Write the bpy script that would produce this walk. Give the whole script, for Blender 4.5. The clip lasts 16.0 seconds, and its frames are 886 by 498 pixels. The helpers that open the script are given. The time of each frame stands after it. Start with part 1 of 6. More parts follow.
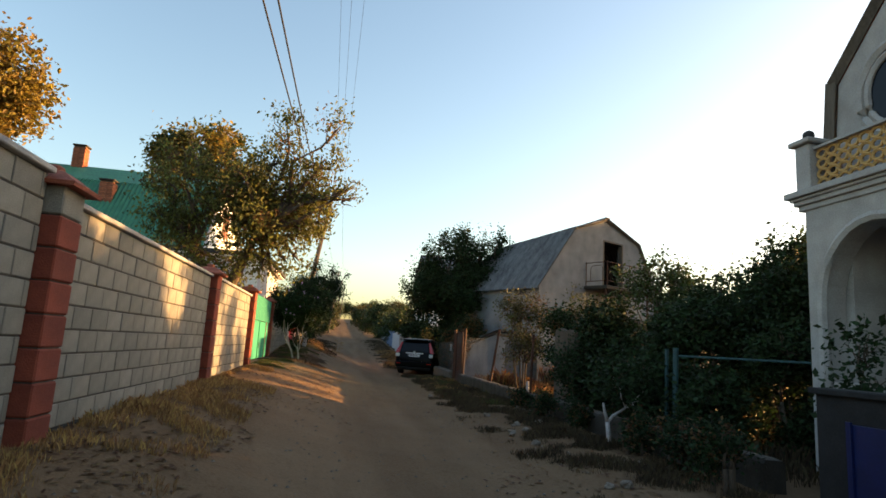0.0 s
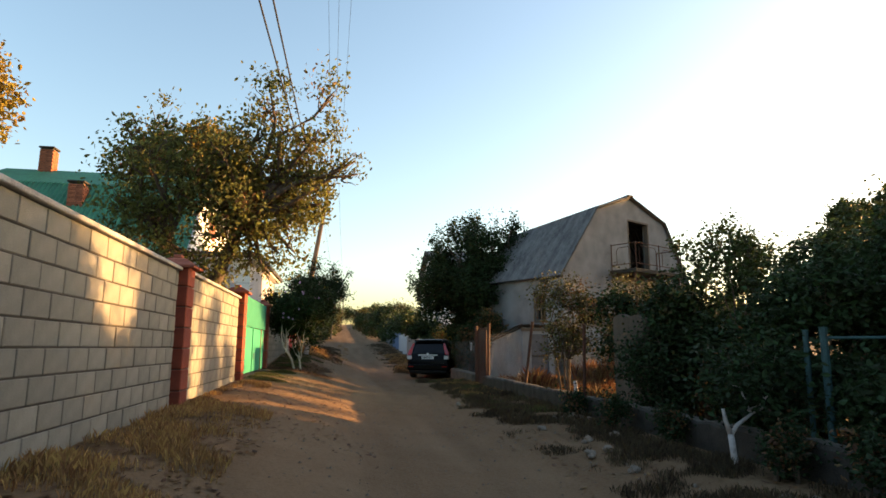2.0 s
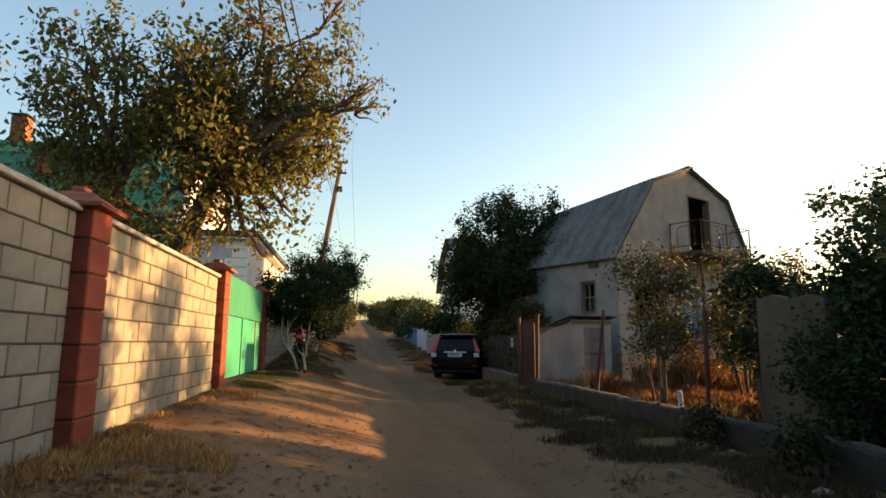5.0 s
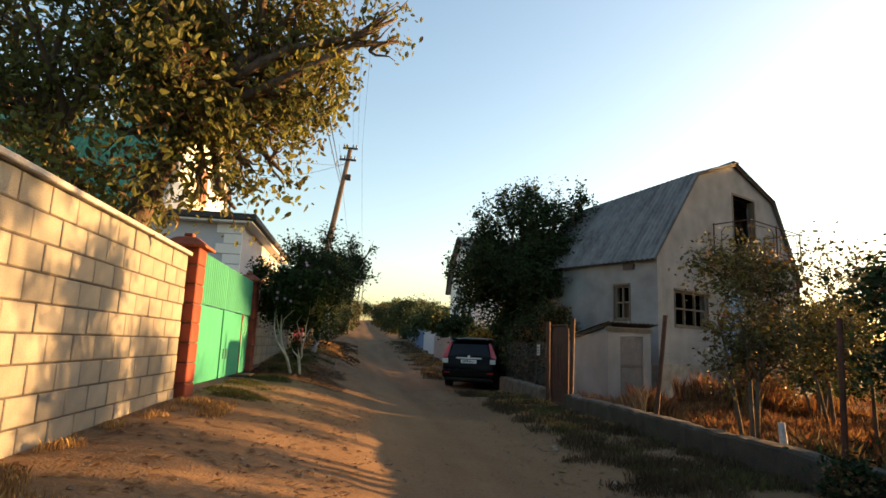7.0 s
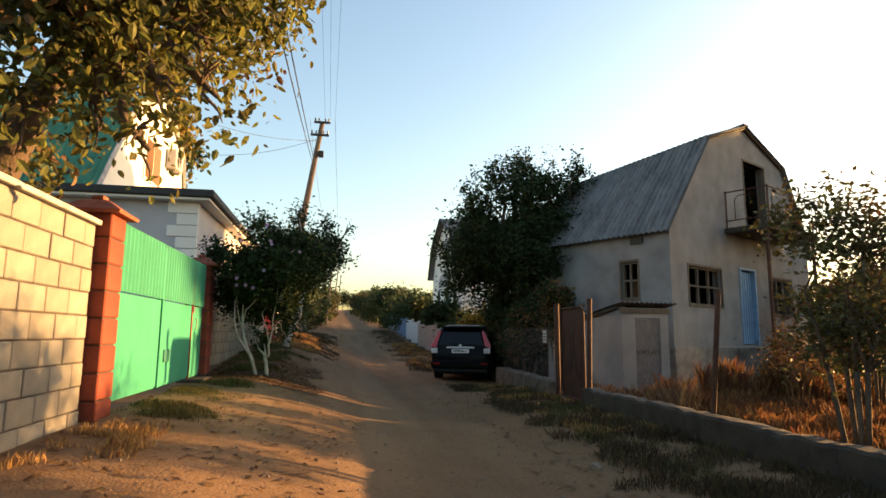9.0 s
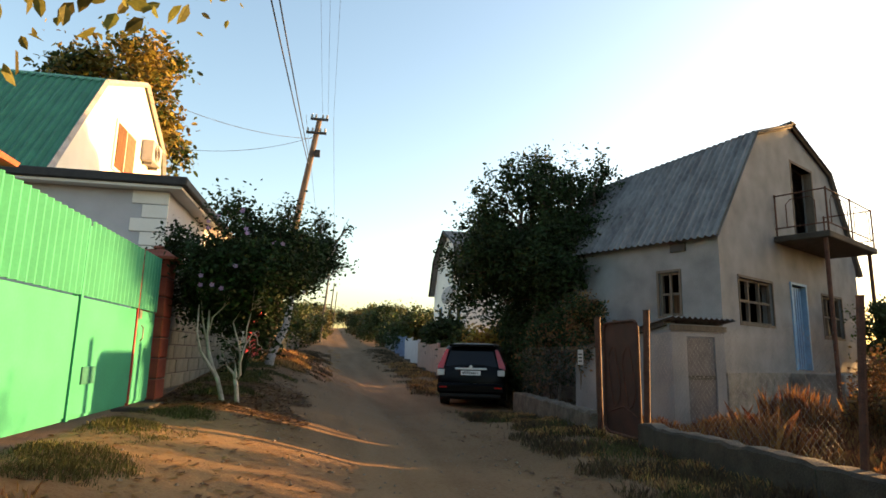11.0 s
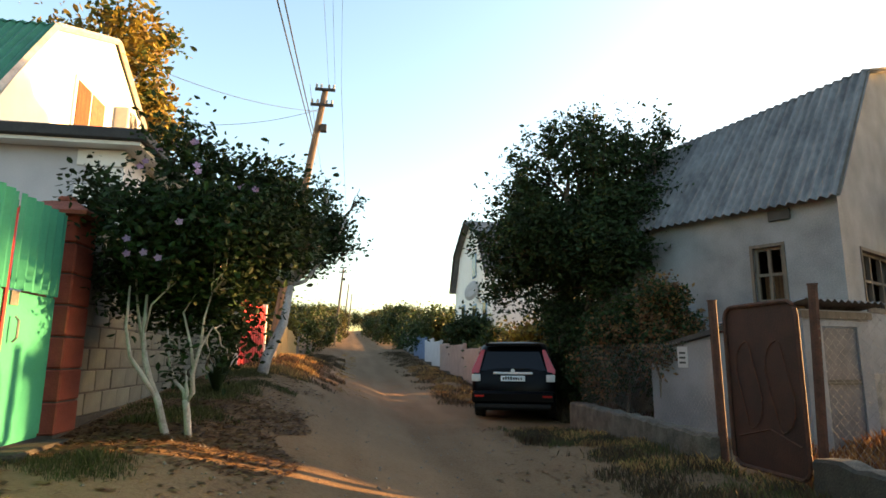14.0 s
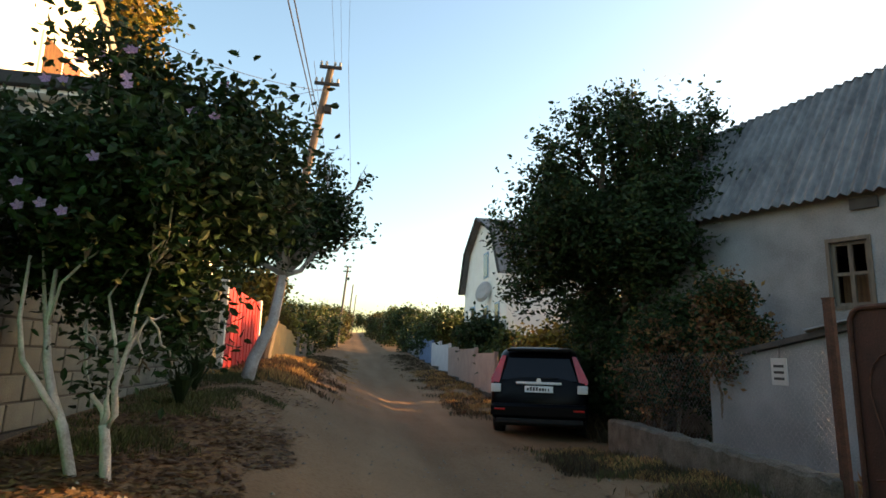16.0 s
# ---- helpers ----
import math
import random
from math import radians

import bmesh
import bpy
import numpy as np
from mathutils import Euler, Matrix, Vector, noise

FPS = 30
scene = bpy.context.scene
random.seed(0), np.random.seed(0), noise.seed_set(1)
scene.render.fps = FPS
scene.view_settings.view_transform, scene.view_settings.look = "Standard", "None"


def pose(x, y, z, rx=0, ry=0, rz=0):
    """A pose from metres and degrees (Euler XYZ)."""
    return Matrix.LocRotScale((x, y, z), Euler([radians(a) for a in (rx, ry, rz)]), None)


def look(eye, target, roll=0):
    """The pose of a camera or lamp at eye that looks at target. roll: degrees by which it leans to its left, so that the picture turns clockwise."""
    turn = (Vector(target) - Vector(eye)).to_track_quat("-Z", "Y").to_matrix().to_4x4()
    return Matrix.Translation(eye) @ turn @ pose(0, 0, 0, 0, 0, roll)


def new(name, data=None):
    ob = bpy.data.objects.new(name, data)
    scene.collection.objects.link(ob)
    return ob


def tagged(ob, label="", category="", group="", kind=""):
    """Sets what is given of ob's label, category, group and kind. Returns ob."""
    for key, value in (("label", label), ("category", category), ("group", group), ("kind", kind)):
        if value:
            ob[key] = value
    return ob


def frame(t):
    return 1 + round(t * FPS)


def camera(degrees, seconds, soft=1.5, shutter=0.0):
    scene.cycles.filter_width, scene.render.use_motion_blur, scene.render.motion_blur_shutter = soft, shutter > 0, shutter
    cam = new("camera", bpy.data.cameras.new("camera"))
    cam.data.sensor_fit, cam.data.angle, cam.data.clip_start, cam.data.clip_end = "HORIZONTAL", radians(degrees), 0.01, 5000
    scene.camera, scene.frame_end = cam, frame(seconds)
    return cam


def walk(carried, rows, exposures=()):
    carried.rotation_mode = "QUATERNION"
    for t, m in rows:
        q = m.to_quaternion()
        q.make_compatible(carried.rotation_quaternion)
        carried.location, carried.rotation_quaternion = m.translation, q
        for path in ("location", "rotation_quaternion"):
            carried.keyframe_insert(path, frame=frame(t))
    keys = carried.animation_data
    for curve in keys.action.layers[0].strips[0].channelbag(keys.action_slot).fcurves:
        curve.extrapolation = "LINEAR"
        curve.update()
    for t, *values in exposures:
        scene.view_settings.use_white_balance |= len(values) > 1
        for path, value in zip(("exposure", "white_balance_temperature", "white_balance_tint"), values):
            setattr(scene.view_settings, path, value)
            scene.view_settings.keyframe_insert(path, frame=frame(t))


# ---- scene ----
cam = camera(73.7, 16.0, soft=1.6)
# seconds, eye, yaw to the left, pitch up, roll
PATH = [
    (0.0, (0.405, -0.560, 1.540), -9.67, 9.43, 3.45),
    (0.5, (0.423, 0.055, 1.487), -8.07, 9.60, -1.47),
    (1.0, (0.400, 0.661, 1.445), -6.30, 9.42, -0.60),
    (1.5, (0.353, 1.302, 1.468), -7.71, 9.39, -1.52),
    (2.0, (0.289, 1.982, 1.508), -9.97, 9.47, 0.16),
    (2.5, (0.206, 2.609, 1.571), -11.44, 7.21, -1.36),
    (3.0, (0.317, 3.104, 1.418), -9.37, 11.15, 3.32),
    (3.5, (0.294, 3.650, 1.454), -10.93, 11.42, 0.98),
    (3.7, (0.318, 3.888, 1.480), -9.46, 10.15, -0.76),
    (5.8, (0.273, 6.401, 1.557), -8.33, 9.01, 0.67),
    (6.0, (0.267, 6.593, 1.587), -9.35, 9.67, -1.06),
    (6.5, (0.282, 7.063, 1.594), -10.68, 9.62, -2.64),
    (7.0, (0.294, 7.633, 1.541), -8.06, 9.36, 2.28),
    (7.5, (0.283, 8.043, 1.582), -10.45, 9.83, 2.53),
    (8.0, (0.368, 8.544, 1.511), -8.63, 11.64, 0.62),
    (8.5, (0.326, 9.092, 1.562), -9.43, 9.72, 2.21),
    (8.7, (0.316, 9.300, 1.592), -10.29, 8.17, 0.35),
    (10.8, (0.388, 11.630, 1.516), -10.80, 9.17, 2.24),
    (11.0, (0.382, 11.819, 1.542), -10.59, 10.13, 1.30),
    (11.5, (0.478, 12.319, 1.568), -9.50, 8.88, -0.49),
    (12.0, (0.523, 12.785, 1.529), -7.72, 8.95, 2.38),
    (12.5, (0.521, 13.211, 1.563), -9.78, 9.40, 0.86),
    (13.0, (0.579, 13.722, 1.577), -7.93, 9.35, -0.98),
    (13.5, (0.484, 14.207, 1.591), -10.82, 8.90, 1.74),
    (14.0, (0.520, 14.719, 1.542), -9.20, 10.28, 0.38),
    (14.5, (0.478, 15.230, 1.535), -10.64, 9.32, 0.02),
    (15.0, (0.625, 15.660, 1.542), -6.45, 8.09, -0.74),
    (15.5, (0.662, 16.011, 1.542), -4.70, 11.86, 1.83),
    (16.0, (0.558, 16.406, 1.581), -8.69, 10.59, 1.52),
]


def eye_pose(eye, yaw, pitch, roll):
    y, p = radians(yaw), radians(pitch)
    way = Vector((-math.sin(y) * math.cos(p), math.cos(y) * math.cos(p), math.sin(p)))
    return look(eye, Vector(eye) + way, roll)


# seconds, stops, kelvin, tint: the picture brightens a little along the lane
EXPOSURES = [(0.0, 2.16, 7300, 13), (1.5, 2.16, 7300, 13), (2.5, 2.36, 7300, 13), (3.0, 2.06, 7300, 13), (3.5, 2.02, 7350, 13), (8.0, 2.2, 7500, 13), (12.0, 2.5, 7600, 13), (14.9, 2.84, 7350, 11), (15.5, 2.5, 7250, 11), (16.0, 2.5, 7300, 11)]
walk(cam, [(t, eye_pose(e, a, b, c)) for t, e, a, b, c in PATH], EXPOSURES)

# ---- light ----
SUN_AZ, SUN_EL = 76.5, 5.2      # degrees from +y towards +x, and above the horizon
world = bpy.data.worlds.new("sky")
scene.world = world
world.use_nodes = True
wn = world.node_tree
sky = wn.nodes.new("ShaderNodeTexSky")
sky.sky_type = "NISHITA"
sky.sun_disc = False
sky.sun_elevation = radians(SUN_EL)
sky.sun_rotation = radians(SUN_AZ)
sky.air_density, sky.dust_density, sky.ozone_density = 1.0, 1.9, 1.8
wn.nodes["Background"].inputs["Strength"].default_value = 0.15
wn.links.new(sky.outputs[0], wn.nodes["Background"].inputs["Color"])
sun_data = bpy.data.lights.new("sun", "SUN")
sun_data.energy, sun_data.angle, sun_data.color = 4.3, radians(0.6), (1.0, 0.57, 0.23)
sun = new("sun", sun_data)
sun_way = Vector((math.sin(radians(SUN_AZ)) * math.cos(radians(SUN_EL)), math.cos(radians(SUN_AZ)) * math.cos(radians(SUN_EL)), math.sin(radians(SUN_EL))))
sun.matrix_world = look(sun_way * 60, (0, 0, 0))

# ---- materials ----
def mat(name, base, dark=None, rough=0.85, scale=8.0, fine=60.0, bump=0.15, metal=0.0, by_object=0.0, by_island=0.0, spec=0.3, streak=None, thin=0.0):
    """Colour that wanders between dark and base at two scales, with fine relief."""
    m = bpy.data.materials.new(name)
    m.use_nodes = True
    nt = m.node_tree
    n, l = nt.nodes, nt.links
    b = n["Principled BSDF"]
    b.inputs["Roughness"].default_value = rough
    b.inputs["Metallic"].default_value = metal
    b.inputs["Specular IOR Level"].default_value = spec
    dark = dark or tuple(c * 0.6 for c in base)
    co = n.new("ShaderNodeTexCoord")
    big, small = n.new("ShaderNodeTexNoise"), n.new("ShaderNodeTexNoise")
    big.inputs["Scale"].default_value, big.inputs["Detail"].default_value = scale, 6
    small.inputs["Scale"].default_value, small.inputs["Detail"].default_value = fine, 4
    src = co.outputs["Object"]
    if streak:
        mp = n.new("ShaderNodeMapping")
        mp.inputs["Scale"].default_value = streak
        l.new(src, mp.inputs["Vector"])
        src = mp.outputs[0]
    l.new(src, big.inputs["Vector"])
    l.new(src, small.inputs["Vector"])
    mixf = n.new("ShaderNodeMix")
    mixf.inputs["Factor"].default_value = 0.4
    l.new(big.outputs["Fac"], mixf.inputs["A"])
    l.new(small.outputs["Fac"], mixf.inputs["B"])
    ramp = n.new("ShaderNodeValToRGB")
    ramp.color_ramp.elements[0].position, ramp.color_ramp.elements[1].position = 0.36, 0.64
    ramp.color_ramp.elements[0].color, ramp.color_ramp.elements[1].color = (*dark, 1), (*base, 1)
    l.new(mixf.outputs[0], ramp.inputs["Fac"])
    out = ramp.outputs["Color"]
    if by_object or by_island:
        if by_object:
            info = n.new("ShaderNodeObjectInfo").outputs["Random"]
            amount = by_object
        else:
            info = n.new("ShaderNodeNewGeometry").outputs["Random Per Island"]
            amount = by_island
        rng = n.new("ShaderNodeMapRange")
        rng.inputs["To Min"].default_value, rng.inputs["To Max"].default_value = 1 - amount, 1 + amount
        l.new(info, rng.inputs["Value"])
        hsv = n.new("ShaderNodeHueSaturation")
        l.new(rng.outputs[0], hsv.inputs["Value"])
        l.new(out, hsv.inputs["Color"])
        if by_island:
            hue = n.new("ShaderNodeMapRange")
            hue.inputs["To Min"].default_value, hue.inputs["To Max"].default_value = 0.5 - 0.05 * amount, 0.5 + 0.06 * amount
            l.new(info, hue.inputs["Value"])
            l.new(hue.outputs[0], hsv.inputs["Hue"])
        out = hsv.outputs["Color"]
    l.new(out, b.inputs["Base Color"])
    if bump:
        bp = n.new("ShaderNodeBump")
        bp.inputs["Strength"].default_value, bp.inputs["Distance"].default_value = bump, 0.02
        l.new(small.outputs["Fac"], bp.inputs["Height"])
        l.new(bp.outputs[0], b.inputs["Normal"])
    if thin:
        tr = n.new("ShaderNodeBsdfTranslucent")
        l.new(out, tr.inputs["Color"])
        mx = n.new("ShaderNodeMixShader")
        mx.inputs["Fac"].default_value = thin
        l.new(b.outputs[0], mx.inputs[1])
        l.new(tr.outputs[0], mx.inputs[2])
        l.new(mx.outputs[0], n["Material Output"].inputs["Surface"])
    return m


M_BLOCK = mat("concrete_block", (0.248, 0.236, 0.207), (0.168, 0.159, 0.139), 0.95, 5, 90, 0.35, by_object=0.13)
M_MORTAR = mat("mortar", (0.085, 0.075, 0.065), (0.045, 0.04, 0.035), 0.95, 12, 120, 0.3)
M_COPING = mat("coping", (0.42, 0.41, 0.40), (0.24, 0.23, 0.23), 0.8, 6, 70, 0.2)
M_REDBLOCK = mat("red_block", (0.25, 0.058, 0.034), (0.16, 0.036, 0.024), 0.85, 7, 80, 0.3, by_object=0.12)
M_REDCAP = mat("red_cap", (0.33, 0.10, 0.06), (0.20, 0.06, 0.04), 0.8, 9, 60, 0.25)
M_GREEN = mat("green_paint", (0.032, 0.27, 0.178), (0.025, 0.225, 0.148), 0.7, 3, 40, 0.05, spec=0.2)
M_GREENDARK = mat("dark_green_paint", (0.018, 0.15, 0.125), (0.012, 0.11, 0.09), 0.6, 3, 40, 0.05)
M_RUST = mat("rust", (0.095, 0.037, 0.022), (0.04, 0.017, 0.012), 0.8, 9, 70, 0.3)
M_RUSTGATE = mat("rusty_sheet", (0.05, 0.018, 0.012), (0.02, 0.009, 0.007), 0.7, 4, 50, 0.2)
M_TEAL = mat("teal_paint", (0.03, 0.09, 0.095), (0.018, 0.04, 0.042), 0.6, 9, 60, 0.1)
M_PLASTER = mat("old_plaster", (0.215, 0.22, 0.228), (0.125, 0.128, 0.133), 0.95, 1.6, 45, 0.3)
M_PLINTH = mat("plinth_render", (0.21, 0.195, 0.175), (0.085, 0.08, 0.072), 0.95, 3.5, 45, 0.4)
M_SLATE = mat("fibre_cement", (0.185, 0.183, 0.185), (0.085, 0.085, 0.09), 0.9, 1.2, 6, 0.25, streak=(0.8, 2.2, 0.8))
M_GREENROOF = mat("green_sheet", (0.04, 0.20, 0.12), (0.025, 0.13, 0.08), 0.5, 3, 40, 0.05)
M_WHITE = mat("white_siding", (0.78, 0.75, 0.70), (0.70, 0.67, 0.62), 0.7, 2, 40, 0.05)
M_GREYWALL = mat("grey_render", (0.47, 0.46, 0.48), (0.40, 0.39, 0.41), 0.9, 2, 60, 0.15)
M_VILLA = mat("villa_plaster", (0.40, 0.375, 0.355), (0.27, 0.25, 0.235), 0.9, 3, 50, 0.2)
# near-black colour standing in for unlit room interiors
M_DARK = mat("room_shade", (0.012, 0.012, 0.013), (0.006, 0.006, 0.006), 0.9, 4, 40, 0.0)
M_BLACKTRIM = mat("dark_trim", (0.045, 0.042, 0.04), (0.025, 0.024, 0.024), 0.7, 6, 50, 0.1)
M_WOOD = mat("grey_wood", (0.135, 0.108, 0.084), (0.07, 0.057, 0.046), 0.9, 6, 40, 0.25, streak=(1, 1, 0.15))
M_POLE = mat("pole_wood", (0.13, 0.105, 0.09), (0.07, 0.058, 0.05), 0.9, 8, 50, 0.3, streak=(1, 1, 0.1))
M_BLUEDOOR = mat("blue_paint", (0.16, 0.30, 0.46), (0.11, 0.22, 0.35), 0.6, 4, 50, 0.1)
M_BLUEFENCE = mat("blue_fence", (0.10, 0.17, 0.30), (0.07, 0.11, 0.20), 0.7, 4, 50, 0.1)
M_PINK = mat("pink_plaster", (0.34, 0.255, 0.225), (0.24, 0.18, 0.16), 0.9, 2, 50, 0.2)
M_REDGATE = mat("red_paint", (0.42, 0.028, 0.035), (0.30, 0.02, 0.025), 0.5, 4, 40, 0.06)
M_GREYDOOR = mat("grey_door", (0.10, 0.10, 0.108), (0.06, 0.06, 0.066), 0.75, 5, 50, 0.15)
M_CONCRETE = mat("rough_concrete", (0.062, 0.052, 0.042), (0.03, 0.025, 0.02), 0.95, 4, 55, 0.5)
M_RUBBLE = mat("pale_rubble", (0.145, 0.124, 0.10), (0.055, 0.046, 0.037), 0.95, 5, 45, 0.7)
M_SLAB = mat("weathered_slab", (0.10, 0.077, 0.058), (0.055, 0.042, 0.032), 0.95, 2.2, 50, 0.4, streak=(1, 1, 0.4))
M_YELLOWWALL = mat("yellow_wall", (0.55, 0.33, 0.12), (0.42, 0.24, 0.09), 0.9, 3, 50, 0.2)
M_BARK = mat("bark", (0.12, 0.085, 0.06), (0.05, 0.037, 0.028), 0.95, 10, 60, 0.6, streak=(1, 1, 0.3))
M_LIME = mat("limewash", (0.52, 0.48, 0.46), (0.27, 0.24, 0.225), 0.95, 7, 60, 0.4)
M_LEAF = mat("green_leaf", (0.050, 0.070, 0.018), (0.028, 0.044, 0.013), 0.55, 2, 30, 0, by_island=0.45, thin=0.3)
M_LEAF_DARK = mat("dark_leaf", (0.027, 0.046, 0.016), (0.016, 0.030, 0.012), 0.6, 2, 30, 0, by_island=0.5, thin=0.2, spec=0.15)
M_LEAF_OLIVE = mat("olive_leaf", (0.088, 0.078, 0.024), (0.042, 0.04, 0.014), 0.6, 2, 30, 0, by_island=0.5, thin=0.25)
M_LEAF_WALNUT = mat("walnut_leaf", (0.165, 0.155, 0.042), (0.075, 0.08, 0.024), 0.6, 2, 30, 0, by_island=0.5, thin=0.55)
M_LEAF_YELLOW = mat("yellow_leaf", (0.26, 0.17, 0.03), (0.13, 0.10, 0.025), 0.6, 2, 30, 0, by_island=0.4, thin=0.35)
M_LEAF_BROWN = mat("brown_leaf", (0.19, 0.095, 0.04), (0.08, 0.045, 0.023), 0.7, 2, 30, 0, by_island=0.4, thin=0.25)
M_PETAL = mat("lilac_petal", (0.45, 0.30, 0.48), (0.34, 0.22, 0.40), 0.7, 4, 30, 0, thin=0.3)
M_DRY = mat("dry_grass", (0.43, 0.25, 0.10), (0.22, 0.125, 0.055), 0.9, 1.2, 20, 0, by_island=0.4, thin=0.25)
M_OLDBLOCK = mat("old_block", (0.155, 0.147, 0.122), (0.085, 0.082, 0.068), 0.95, 4, 80, 0.4, by_object=0.15)
# brown weeds, a dry-grass copy with verge shade darkened into the base
M_VERGE = mat("shaded_weeds", (0.095, 0.064, 0.034), (0.045, 0.031, 0.018), 0.9, 1.2, 20, 0, by_island=0.4, thin=0.2)
M_GRASS = mat("green_grass", (0.085, 0.088, 0.028), (0.055, 0.05, 0.02), 0.8, 1.2, 20, 0, by_island=0.4, thin=0.3)
M_RUSTGRASS = mat("rust_grass", (0.25, 0.11, 0.043), (0.11, 0.05, 0.024), 0.9, 1.2, 20, 0, by_island=0.4, thin=0.3)
M_CARPAINT = mat("black_paint", (0.0022, 0.0025, 0.004), (0.002, 0.0022, 0.003), 0.3, 2, 30, 0, spec=0.1)
M_CARGLASS = mat("car_glass", (0.006, 0.007, 0.011), (0.005, 0.006, 0.009), 0.1, 2, 30, 0, spec=0.2)
M_TYRE = mat("tyre", (0.018, 0.017, 0.016), (0.010, 0.010, 0.010), 0.9, 10, 60, 0.2)
M_CHROME = mat("chrome", (0.72, 0.73, 0.75), (0.62, 0.63, 0.65), 0.3, 5, 40, 0, metal=0.35)
M_TAIL = mat("tail_light", (0.45, 0.015, 0.015), (0.35, 0.01, 0.01), 0.15, 5, 40, 0, spec=0.7)
M_CLEAR = mat("clear_lens", (0.60, 0.60, 0.58), (0.5, 0.5, 0.5), 0.15, 5, 40, 0, spec=0.7)
M_PLATE = mat("plate_white", (0.75, 0.75, 0.75), (0.68, 0.68, 0.68), 0.4, 5, 40, 0)
M_INK = mat("ink", (0.02, 0.02, 0.022), (0.015, 0.015, 0.016), 0.6, 5, 40, 0)
M_METAL = mat("grey_metal", (0.24, 0.24, 0.24), (0.14, 0.14, 0.14), 0.5, 6, 50, 0.1, metal=0.6)
M_WIRE = mat("wire", (0.03, 0.03, 0.033), (0.02, 0.02, 0.022), 0.6, 6, 50, 0)
M_BRICK = mat("red_brick", (0.36, 0.13, 0.07), (0.22, 0.08, 0.05), 0.9, 8, 70, 0.3, by_object=0.2)
M_AC = mat("white_plastic", (0.36, 0.36, 0.36), (0.28, 0.28, 0.28), 0.5, 4, 40, 0.03)
M_CURTAIN = mat("curtain", (0.13, 0.065, 0.03), (0.05, 0.025, 0.013), 0.9, 5, 40, 0.1, streak=(6, 6, 0.4))
M_STONE = mat("field_stone", (0.27, 0.22, 0.175), (0.15, 0.12, 0.095), 0.95, 9, 60, 0.4, by_object=0.2)


def ground_material():
    """Beaten earth with a paler, dustier wheel track, stones and darker crumbs."""
    m = bpy.data.materials.new("dirt")
    m.use_nodes = True
    n, l = m.node_tree.nodes, m.node_tree.links
    b = n["Principled BSDF"]
    b.inputs["Roughness"].default_value, b.inputs["Specular IOR Level"].default_value = 0.97, 0.15
    co = n.new("ShaderNodeTexCoord").outputs["Object"]

    def noise_at(scale, detail=6, stretch=None):
        t = n.new("ShaderNodeTexNoise")
        t.inputs["Scale"].default_value, t.inputs["Detail"].default_value = scale, detail
        if stretch:
            mp = n.new("ShaderNodeMapping")
            mp.inputs["Scale"].default_value = stretch
            l.new(co, mp.inputs["Vector"])
            l.new(mp.outputs[0], t.inputs["Vector"])
        else:
            l.new(co, t.inputs["Vector"])
        return t.outputs["Fac"]

    def ramp_of(fac, stops):
        r = n.new("ShaderNodeValToRGB")
        while len(r.color_ramp.elements) < len(stops):
            r.color_ramp.elements.new(0.5)
        for e, (p, c) in zip(r.color_ramp.elements, stops):
            e.position, e.color = p, (*c, 1)
        l.new(fac, r.inputs["Fac"])
        return r.outputs["Color"]

    def mix(fac, a, c, mode="MIX"):
        x = n.new("ShaderNodeMix")
        x.data_type, x.blend_type = "RGBA", mode
        if isinstance(fac, float):
            x.inputs["Factor"].default_value = fac
        else:
            l.new(fac, x.inputs["Factor"])
        l.new(a, x.inputs["A"])
        l.new(c, x.inputs["B"])
        return x.outputs["Result"]

    base = ramp_of(noise_at(1.1), [(0.3, (0.138, 0.079, 0.041)), (0.5, (0.181, 0.108, 0.059)), (0.7, (0.216, 0.135, 0.076))])
    track = ramp_of(noise_at(1.0, 5, (1.3, 0.14, 1)), [(0.38, (0.117, 0.067, 0.035)), (0.62, (0.234, 0.148, 0.086))])
    crumbs = ramp_of(noise_at(26, 5), [(0.34, (0.105, 0.062, 0.033)), (0.46, (0.181, 0.109, 0.060)), (0.66, (0.216, 0.136, 0.080))])
    col = mix(0.35, mix(0.55, base, track), crumbs)
    l.new(col, b.inputs["Base Color"])
    bp = n.new("ShaderNodeBump")
    bp.inputs["Strength"].default_value, bp.inputs["Distance"].default_value = 0.35, 0.03
    add = n.new("ShaderNodeMath")
    add.operation = "ADD"
    l.new(noise_at(9, 8), add.inputs[0])
    l.new(noise_at(45, 4), add.inputs[1])
    l.new(add.outputs[0], bp.inputs["Height"])
    l.new(bp.outputs[0], b.inputs["Normal"])
    return m


M_DIRT = ground_material()

# ---- building helpers ----
def mesh_of(bm, name, materials, smooth=False):
    me = bpy.data.meshes.new(name)
    bm.to_mesh(me)
    bm.free()
    for m in materials if isinstance(materials, (list, tuple)) else [materials]:
        me.materials.append(m)
    if smooth:
        for p in me.polygons:
            p.use_smooth = True
    return me


def part(name, bm, material, parent=None, label="", smooth=False, m=None):
    ob = new(name, mesh_of(bm, name, material, smooth))
    if parent:
        ob.parent = parent
    if m is not None:
        ob.matrix_basis = m
    return tagged(ob, label)


def thing(name, label, category, m=None, group="", kind=""):
    ob = new(name)
    ob.empty_display_size = 0.2
    if m is not None:
        ob.matrix_basis = m
    return tagged(ob, label, category, group, kind)


